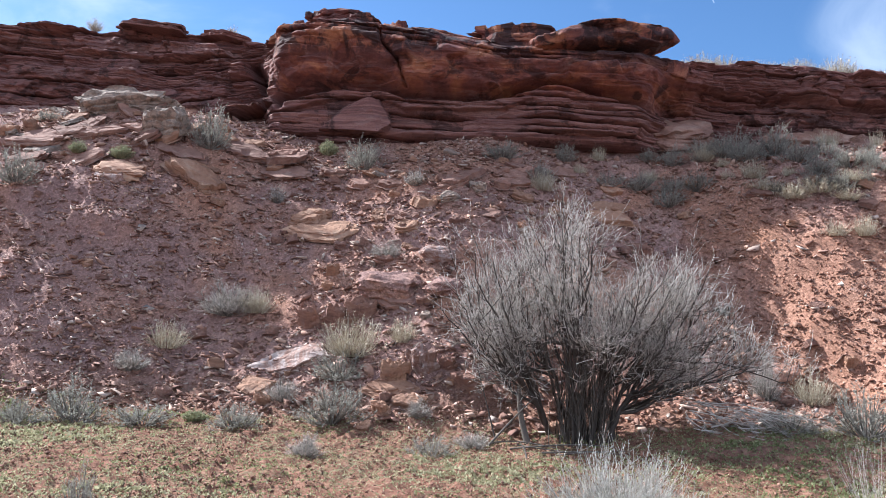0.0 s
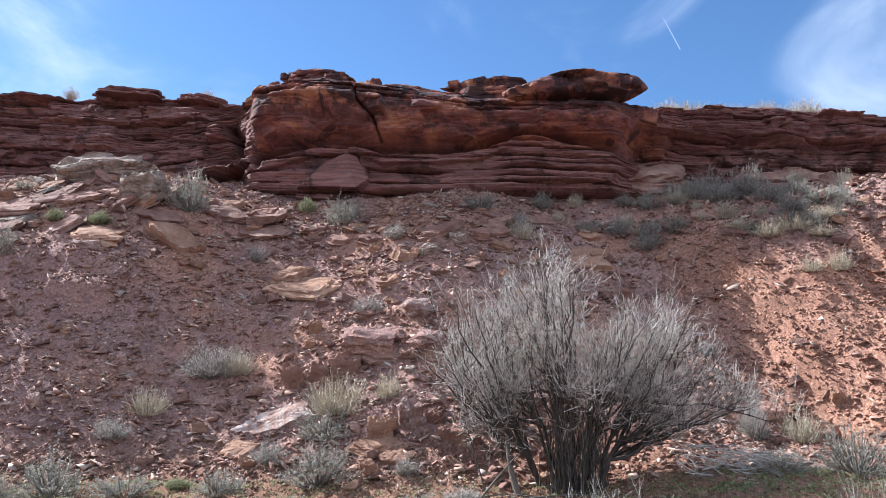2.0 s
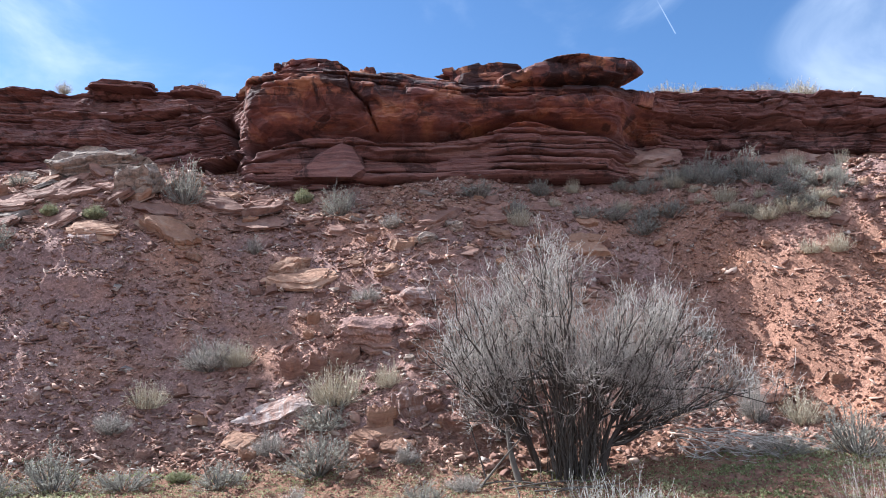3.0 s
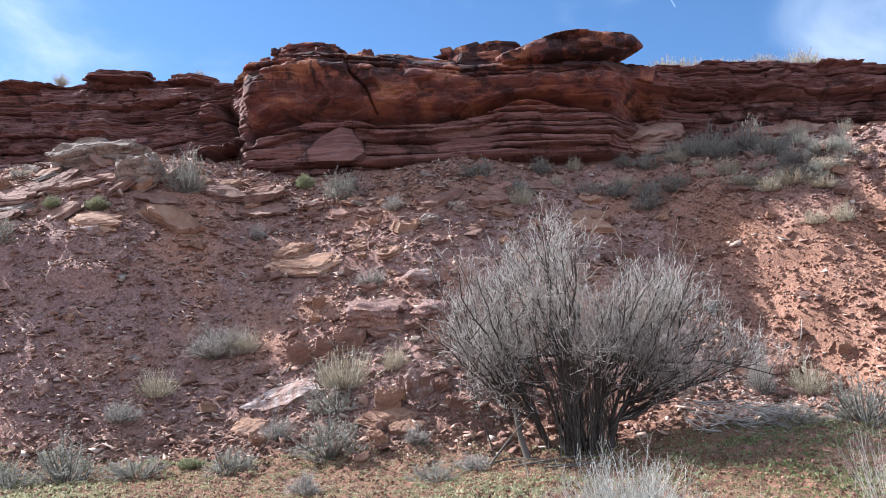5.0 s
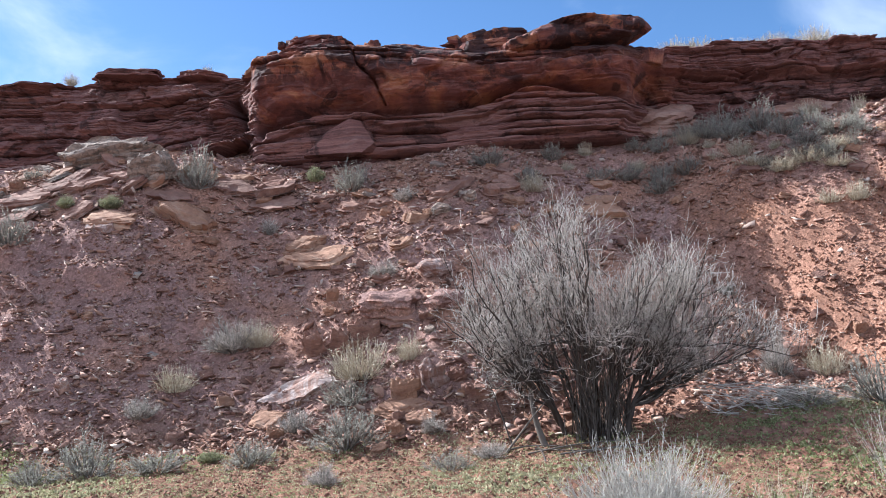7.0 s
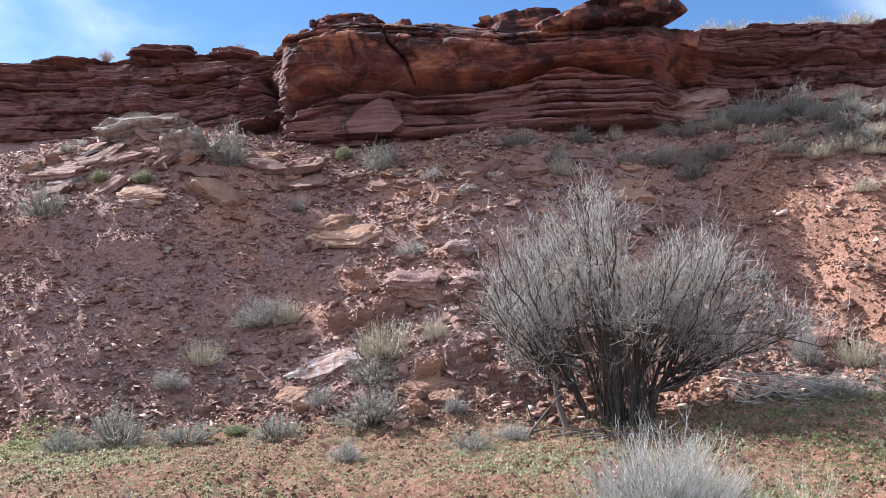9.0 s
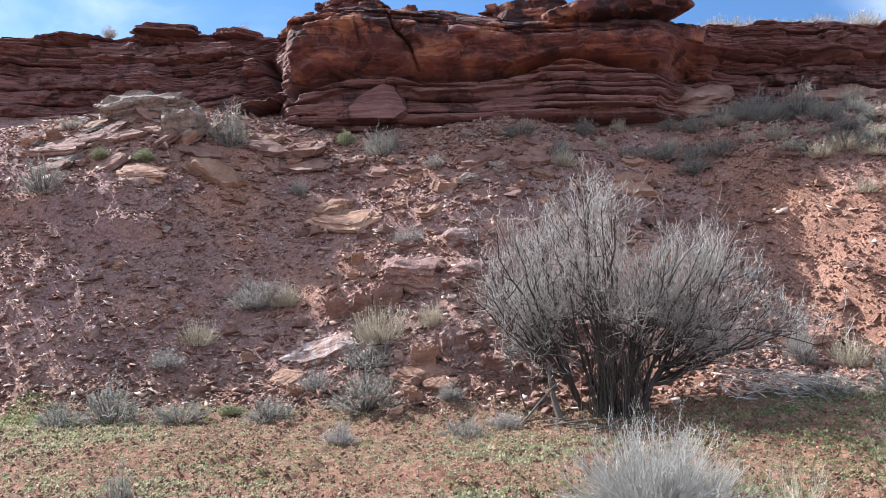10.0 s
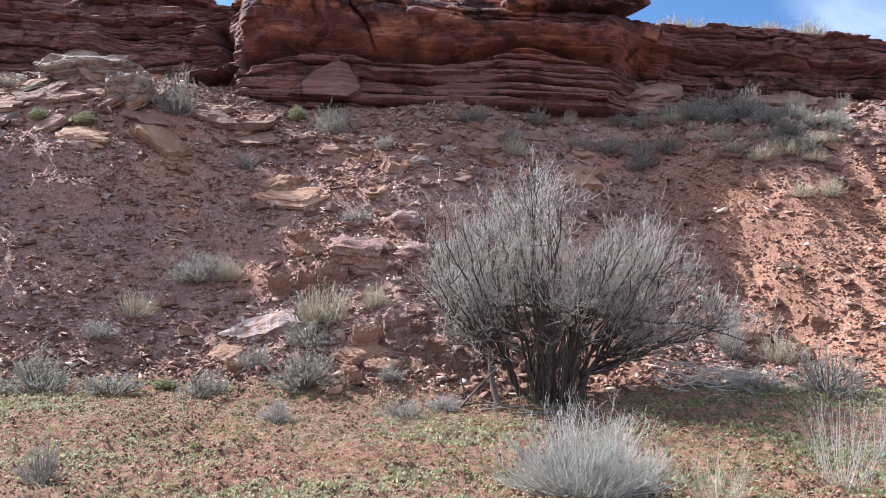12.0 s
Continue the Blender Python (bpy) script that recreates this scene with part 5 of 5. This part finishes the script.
def big_shrub():
    """The tall leafless shrub: crooked dark stems from one foot, forking into limbs and brooms of fine pale twigs."""
    rng = np.random.default_rng(5)
    x0, y0 = 1.28, 10.6
    ob = thing("tall_shrub", "tall leafless grey shrub with many dark stems", "shrub", pose(x0, y0, float(ground_z(x0, y0)) - 0.05))
    # lobes of the crown: how far out, how high, how many limbs reach there
    lobes = ((-1.62, 2.15, 7), (-1.25, 2.70, 6), (-0.75, 2.75, 7), (-0.42, 3.20, 8), (0.02, 2.95, 7), (0.42, 2.55, 5), (0.95, 2.55, 7),
             (1.32, 2.35, 6), (1.75, 2.00, 6), (2.05, 1.62, 5), (2.30, 1.42, 3), (1.85, 1.15, 4), (-1.50, 1.60, 5), (-1.15, 1.15, 3), (0.3, 2.1, 6), (-0.5, 2.1, 6), (-1.0, 1.5, 5), (1.05, 1.55, 5), (0.05, 1.7, 5), (0.65, 1.9, 4), (-1.35, 2.0, 4))
    tips = np.array((1.0, 1.0, 0.94)) * np.array([(x + 0.24 * rng.standard_normal(), rng.uniform(-0.95, 0.95) * (1.15 - 0.25 * abs(x)), z + 0.20 * rng.standard_normal())
                     for x, z, count in lobes for _ in range(count)])
    # stems carry the limbs
    n = 17
    lean = np.linspace(-0.95, 1.05, n) + 0.06 * rng.standard_normal(n)
    top = np.stack([1.02 * lean, rng.uniform(-0.6, 0.6, n), np.interp(np.abs(lean), (0, 0.5, 1.1), (1.75, 1.55, 0.85)) * rng.uniform(0.8, 1.1, n)], 1)
    foot = np.stack([np.clip(lean * 0.42 + 0.08 * rng.standard_normal(n), -0.55, 0.5), 0.24 * rng.standard_normal(n), 0 * lean], 1)
    S = crooked(foot, top, rng, 10, np.array([0.22, 0.3, 0.55]), 0.020)
    RS = rng.uniform(0.021, 0.042, n)[:, None] * np.linspace(1, 0.52, 10)
    for i in range(n):
        put("stem", mesh_of("stem", *tubes(S[i:i + 1], RS[i:i + 1], rng, 7)), BARK, ob)
    # each limb springs from the stem that leads towards its tip
    m = len(tips)
    far = np.abs(top[None, :, 0] - 0.62 * tips[:, None, 0]) + 0.5 * np.abs(top[None, :, 1] - 0.7 * tips[:, None, 1]) + 0.25 * rng.uniform(0, 1, (m, n))
    host = far.argmin(1)
    start, _ = at(S[host], rng.uniform(0.42, 1.0, m))
    Lm = crooked(start, tips, rng, 10, np.array([0.62, 0.6, 0.40]), 0.022)
    RL = rng.uniform(0.013, 0.024, m)[:, None] * np.linspace(1, 0.26, 10)
    for i in range(m):
        put("limb", mesh_of("limb", *tubes(Lm[i:i + 1], RL[i:i + 1], rng, 6)), BARK, ob)
    B, RB = sprout(Lm, RL, 9, rng, (0.20, 1.0), (0.22, 0.58), 0.62, 0.22, 6, 0.5, 0.22)
    C, RC = sprout(B, RB, 5, rng, (0.15, 1.0), (0.16, 0.38), 0.60, 0.30, 4, 0.5, 0.20)
    RC = np.clip(RC, 0.0022, 0.004)
    D, RD = sprout(C, RC, 2, rng, (0.4, 1.0), (0.10, 0.26), 0.60, 0.32, 3, 0.8, 0.18)
    RD = np.clip(RD, 0.0023, 0.0032)
    stuff(put("branch_mass", mesh_of("branch_mass", *tubes(B, np.maximum(RB, 0.0035), rng, 4)), BARK, ob))
    stuff(put("twig_mass", mesh_of("twig_mass", *tubes(C, RC, rng, 3)), DRIFT, ob, "grey-brown twigs"))
    stuff(put("twig_haze", mesh_of("twig_haze", *tubes(D, RD, rng, 3)), TWIG, ob, "pale grey fine twigs"))
    # thin whips crowding the foot
    W = dome_stems(120, rng, 1.7, 0.72, 6, 0.50) * np.array([1, 0.8, 1.75]) + np.array([0.05, 0, 0])
    W[:, 1:-1] += 0.02 * rng.standard_normal((120, 4, 3))
    RW = np.broadcast_to(np.linspace(0.0075, 0.0025, 6), W.shape[:2])
    E2, RE = sprout(W, RW, 7, rng, (0.2, 1.0), (0.15, 0.45), 0.35, 0.35, 3, 0.6)
    stuff(put("undergrowth", mesh_of("undergrowth", *merged(tubes(W, RW, rng, 3), tubes(E2, RE, rng, 3))), BARK2, ob, "thin reddish-grey whips"))
    return ob


big_shrub()


def silver_bush():
    rng = np.random.default_rng(9)
    x0, y0 = 1.08, 6.15
    ob = thing("rabbitbrush", "pale silvery-grey leafless rabbitbrush on the weedy flat", "shrub", pose(x0, y0, float(ground_z(x0, y0)) - 0.03))
    S = dome_stems(320, rng, 1.0, 0.10, 6, 0.12, 0.45) * np.array([1.62, 1.3, 0.80])
    RS = rng.uniform(0.0026, 0.0048, len(S))[:, None] * np.linspace(1, 0.45, 6)
    B, RB = sprout(S, RS, 9, rng, (0.3, 1.0), (0.09, 0.24), 0.55, 0.36, 4, 0.85)
    RB = np.maximum(RB, 0.0013)
    p, d = at(np.repeat(B, 3, 0), rng.uniform(0.3, 1.0, len(B) * 3))
    leaf = leaves(p, unit(d + 0.5 * rng.standard_normal(d.shape)), rng.uniform(0.010, 0.022, len(p)), rng, 0.12)
    stuff(put("brushwood", mesh_of("brushwood", *tubes(S, RS, rng, 4)), SILVER, ob))
    stuff(put("twig_mass", mesh_of("twig_mass", *tubes(B, RB, rng, 3)), SILVER, ob))
    stuff(put("foliage", mesh_of("foliage", *leaf), SILVER, ob))


def reed_clump(name, label, x0, y0, w, h, n, material, seed, low=0.6):
    rng = np.random.default_rng(seed)
    ob = thing(name, label, "grass", pose(x0, y0, float(ground_z(x0, y0)) - 0.03))
    S = dome_stems(n, rng, 1.0, low, 6, 0.2) * np.array([w, w, h])
    RS = rng.uniform(0.0010, 0.0022, n)[:, None] * np.linspace(1, 0.5, 6)
    B, RB = sprout(S, RS, 4, rng, (0.3, 1.0), (0.08 * h, 0.36 * h), 0.45, 0.4, 4, 0.8)
    for i in range(n):
        put("stalk", mesh_of("stalk", *tubes(S[i:i + 1], RS[i:i + 1], rng, 4)), material, ob)
    stuff(put("chaff", mesh_of("chaff", *tubes(B, RB, rng, 3)), material, ob))


silver_bush()
reed_clump("dry_grass_clump", "sparse pale dry stalks leaning beside the rabbitbrush", 2.12, 6.15, 0.95, 0.52, 70, STRAW, 21, 0.35)
reed_clump("dry_weed", "tall thin pale dry weed stalks on the flat", 3.42, 6.75, 1.0, 1.05, 60, TWIG, 22, 0.4)
reed_clump("dry_weed", "tall thin grey dry weed stalks on the flat", 3.75, 6.3, 0.9, 1.1, 50, SILVER, 23, 0.4)


def stick(name, label, a, b, r, material, seed, parent=None):
    """A bent dead branch between two places, tapering."""
    rng = np.random.default_rng(seed)
    a, b = np.array(a, float), np.array(b, float)
    s = np.linspace(0, 1, 7)[:, None]
    P = (a + (b - a) * s + 0.05 * np.linalg.norm(b - a) * np.sin(s * 3.1) * rng.standard_normal(3))[None]
    me = mesh_of(name, *tubes(P, (r * np.linspace(1, 0.45, 7))[None], rng, 7))
    ob = put(name, me, material, parent)
    return tagged(ob, label, "branch") if parent is None else ob


def fallen_branches():
    rng = np.random.default_rng(31)
    x0, y0 = 3.4, 10.45
    z0 = float(ground_z(x0, y0))
    ob = thing("brush_pile", "heap of fallen grey leafless branches on the grass", "branches", pose(x0, y0, z0 - 0.02))
    n = 46
    a = np.stack([rng.uniform(-0.75, 0.5, n), rng.uniform(-0.3, 0.4, n), rng.uniform(0.06, 0.42, n)], 1)
    d = unit(np.stack([rng.uniform(0.2, 1.0, n), rng.uniform(-0.6, 0.1, n), rng.uniform(-0.35, 0.05, n)], 1))
    ln = rng.uniform(0.3, 0.85, n)
    s = np.linspace(0, 1, 5)[None, :, None]
    P = a[:, None] + d[:, None] * ln[:, None, None] * s + 0.10 * s**2 * rng.standard_normal((n, 1, 3))
    P[..., 2] = np.maximum(P[..., 2], 0.02)
    R = rng.uniform(0.004, 0.011, n)[:, None] * np.linspace(1, 0.4, 5)
    B, RB = sprout(P, R, 7, rng, (0.2, 1), (0.15, 0.4), 0.35, 0.0, 3, 0.6)
    B[..., 2] = np.maximum(B[..., 2], 0.01)
    for i in range(n):
        put("branch", mesh_of("branch", *tubes(P[i:i + 1], R[i:i + 1], rng, 5)), TWIG, ob)
    stuff(put("twig_mass", mesh_of("twig_mass", *tubes(B, RB, rng, 3)), SILVER, ob))


fallen_branches()


def on_ground(x, y, up=0.0):
    return (x, y, float(ground_z(x, y)) + up)


stick("dead_tree", "pale dead broken tree standing beside the tall shrub", on_ground(0.58, 10.45, -0.05), on_ground(0.42, 10.6, 0.92), 0.052, BARK2, 41)
stick("dead_branch", "thin dead branch leaning on a broken trunk", on_ground(0.02, 10.25, 0.0), on_ground(0.62, 10.45, 0.62), 0.018, BARK2, 42)
stick("dead_branch", "dark thin dead branch leaning under the shrub", on_ground(0.1, 10.5, 0.0), on_ground(-0.2, 10.7, 0.85), 0.012, BARK, 43)
stick("dead_branch", "pale bent stick lying on red soil", on_ground(0.5, 9.55, 0.01), on_ground(0.42, 9.75, 0.16), 0.014, BARK2, 44)
for n, (dx, dy, ex, ey) in enumerate(((-0.9, -0.35, 0.5, -0.2), (-0.5, -0.6, 0.6, -0.45), (-0.8, -0.2, -0.1, -0.5), (-0.3, -0.5, 0.5, -0.75), (-1.2, -0.1, -0.3, -0.3))):
    stick("dead_branch", "grey dead branch lying at the shrub's foot", on_ground(1.2 + dx, 10.4 + dy, 0.02), on_ground(1.2 + ex, 10.4 + ey, 0.05), 0.013, BARK2, 50 + n)


# ---------------------------------------------------------------- ground cover
def blades():
    """Low weeds and grass on the flat: countless short blades."""
    rng = np.random.default_rng(61)
    m, per = 30000, 9
    cx, cy = rng.uniform(-7.5, 7.5, m), 4.4 + 6.4 * rng.uniform(0, 1, m)
    spread = rng.uniform(0.012, 0.045, m)
    n = m * per
    x = np.repeat(cx, per) + np.repeat(spread, per) * rng.standard_normal(n)
    y = np.repeat(cy, per) + np.repeat(spread, per) * rng.standard_normal(n)
    chance = np.repeat(rng.standard_normal(m), per)
    cover = vnoise(x * 0.7, y * 1.1, 0, 301) * 0.6 + vnoise(x * 2.6, y * 3.4, 0, 305) * 0.4
    cover = cover + 0.12 * step(1.8, 3.2, x) * step(7.4, 8.6, y) + 0.10 * step(-3.5, -5.5, x) * step(8, 9, y) - 0.08 * np.exp(-(((x + 0.6) / 2.4) ** 2 + ((y - 9.9) / 0.8) ** 2))
    keep = (cover > 0.17 + 0.17 * chance) & (np.abs(x) < 0.75 * y + 1)
    x, y, c = x[keep], y[keep], cover[keep]
    z = ground_z(x, y)
    D = unit(np.stack([0.8 * rng.standard_normal(len(x)), 0.8 * rng.standard_normal(len(x)), 0.35 + rng.uniform(0, 0.9, len(x))], 1))
    size = rng.uniform(0.018, 0.040, len(x)) * (0.75 + 0.6 * step(0.5, 0.75, c))
    lush = vnoise(x * 0.9, y * 1.3, 0, 311) + 0.20 * step(1.5, 2.6, x) * step(7.0, 8.2, y) + 0.22 * step(-3.5, -5.0, x) * step(7.8, 8.8, y) + 0.18 * rng.standard_normal(len(x)) > 0.68
    for name, label, pick, mat in (("grass", "patchy bright green grass on the flat", lush, GREEN), ("weeds", "low olive-brown weeds on red soil", ~lush, WEED)):
        me = mesh_of(name, *leaves(np.stack([x, y, z - 0.004], 1)[pick], D[pick], size[pick], rng, 0.28))
        tagged(put(name, me, mat), label, name, kind="stuff")


def stone_form(seed):
    """A small broken stone, flat-sided, about 1 across."""
    rng = np.random.default_rng(seed)
    bm = bmesh.new()
    for p in rng.standard_normal((7, 3)):
        bm.verts.new(Vector(p / max(abs(p)) * rng.uniform(0.35, 0.5)))
    hull = bmesh.ops.convex_hull(bm, input=bm.verts)
    bmesh.ops.delete(bm, geom=[v for v in hull["geom_interior"] if isinstance(v, bmesh.types.BMVert)], context="VERTS")
    bmesh.ops.triangulate(bm, faces=bm.faces)
    V = np.array([v.co for v in bm.verts])
    bm.verts.index_update()
    Q = np.array([[v.index for v in f.verts] for f in bm.faces])
    bm.free()
    return V, Q


FORMS = [stone_form(400 + i) for i in range(10)]


def turns(n, rng, tilt):
    """Random rotation matrices: any turn about z, tilted by about that many radians."""
    a, b, c = rng.uniform(0, 2 * np.pi, n), tilt * rng.standard_normal(n), tilt * rng.standard_normal(n)
    z, o = np.zeros(n), np.ones(n)
    rz = np.stack([np.cos(a), -np.sin(a), z, np.sin(a), np.cos(a), z, z, z, o], 1).reshape(-1, 3, 3)
    rx = np.stack([o, z, z, z, np.cos(b), -np.sin(b), z, np.sin(b), np.cos(b)], 1).reshape(-1, 3, 3)
    ry = np.stack([np.cos(c), z, np.sin(c), z, o, z, -np.sin(c), z, np.cos(c)], 1).reshape(-1, 3, 3)
    return rx @ ry @ rz


def scatter(name, label, n, box, size, seed, material, flat=0.45, weight=None, tilt=0.3):
    """Broken stones strewn over the ground as one mass."""
    rng = np.random.default_rng(seed)
    x, y = rng.uniform(box[0], box[1], n), rng.uniform(box[2], box[3], n)
    if weight is not None:
        keep = weight(x, y) > rng.uniform(0, 1, n)
        x, y = x[keep], y[keep]
    keep = y < cliff_y(x) - 0.1
    x, y = x[keep], y[keep]
    n = len(x)
    s = size[0] + (size[1] - size[0]) * rng.uniform(0, 1, n) ** 2.4
    z = ground_z(x, y)
    M = turns(n, rng, tilt)
    dims = np.stack([s, s * rng.uniform(0.55, 1, n), s * flat * rng.uniform(0.5, 1.3, n)], 1)
    parts = []
    for f, (V, T) in enumerate(FORMS):
        i = np.arange(f, n, len(FORMS))
        W = np.einsum("nij,nkj->nki", M[i], V[None] * dims[i][:, None]) + np.stack([x[i], y[i], z[i] + s[i] * flat * 0.36], 1)[:, None]
        q = (T[None] + (np.arange(len(i)) * len(V))[:, None, None]).reshape(-1, 3)
        parts.append((W.reshape(-1, 3), q))
    tagged(put(name, mesh_of(name, *merged(*parts)), material), label, "stones", kind="stuff")


def slope_weight(x, y):
    return step(10.4, 11.4, y + forward(x)) * (1 - 0.55 * step(3.8, 5.2, x) * (y < 14.8)) * (0.62 + 0.38 * step(0.35, 0.65, vnoise(x * 0.8, y * 0.8, 0, 330)))


def flat_weight(x, y):
    return (1 - step(10.6, 11.6, y)) * (0.40 + 0.60 * step(0.40, 0.6, vnoise(x * 0.9, y * 1.2, 0, 340)))


scatter("scree", "small broken red and pink stone chips on the slope", 62000, (-12, 10.5, 10.2, 17.6), (0.028, 0.12), 71, SCREE, 0.5, slope_weight, 0.5)
scatter("rubble", "angular red and pinkish rubble on the slope", 19000, (-12, 10.5, 10.6, 17.8), (0.06, 0.30), 72, SCREE, 0.22, slope_weight, 0.35)
scatter("crumbs", "crumbling orange-red earth and chips on the sunlit bank", 14000, (3.6, 9.4, 10.9, 15.2), (0.025, 0.10), 74, SOIL, 0.6, None, 0.6)
scatter("clods", "crumbled clods of red soil on the flat", 42000, (-6.5, 7, 4.6, 11.2), (0.010, 0.058), 73, CLOD, 0.75, flat_weight)
blades()


def loose_stones():
    """The stones that stand out one by one on the slope, as parts of the ground."""
    rng = np.random.default_rng(81)
    ground = bpy.data.objects["ground"]
    forms = [rock_mesh("stone", (1, 0.75, 0.32), 500 + i, 1 + i % 2, n=16) for i in range(9)]
    mats = (RED, TAN, RED, RED, RED, TAN, RED, RED, TAN)
    n = 0
    while n < 280:
        x, y = rng.uniform(-9.5, 9.5), rng.uniform(10.9, 16.6)
        if rng.uniform() > 0.30 + 0.70 * (vnoise(x * 0.6, y * 0.6, 0, 350) > 0.5) or y > float(cliff_y(x)) - 0.3:
            continue
        s = 0.11 + 0.36 * rng.uniform() ** 2.6
        f = n % 9
        put("stone", forms[f], mats[f], ground, m=pose(x, y, float(ground_z(x, y)) - 0.10 * s, rng.uniform(-5, 28), rng.uniform(-16, 16), rng.uniform(0, 360)) @ Matrix.Diagonal((s, s, s, 1)))
        n += 1


loose_stones()
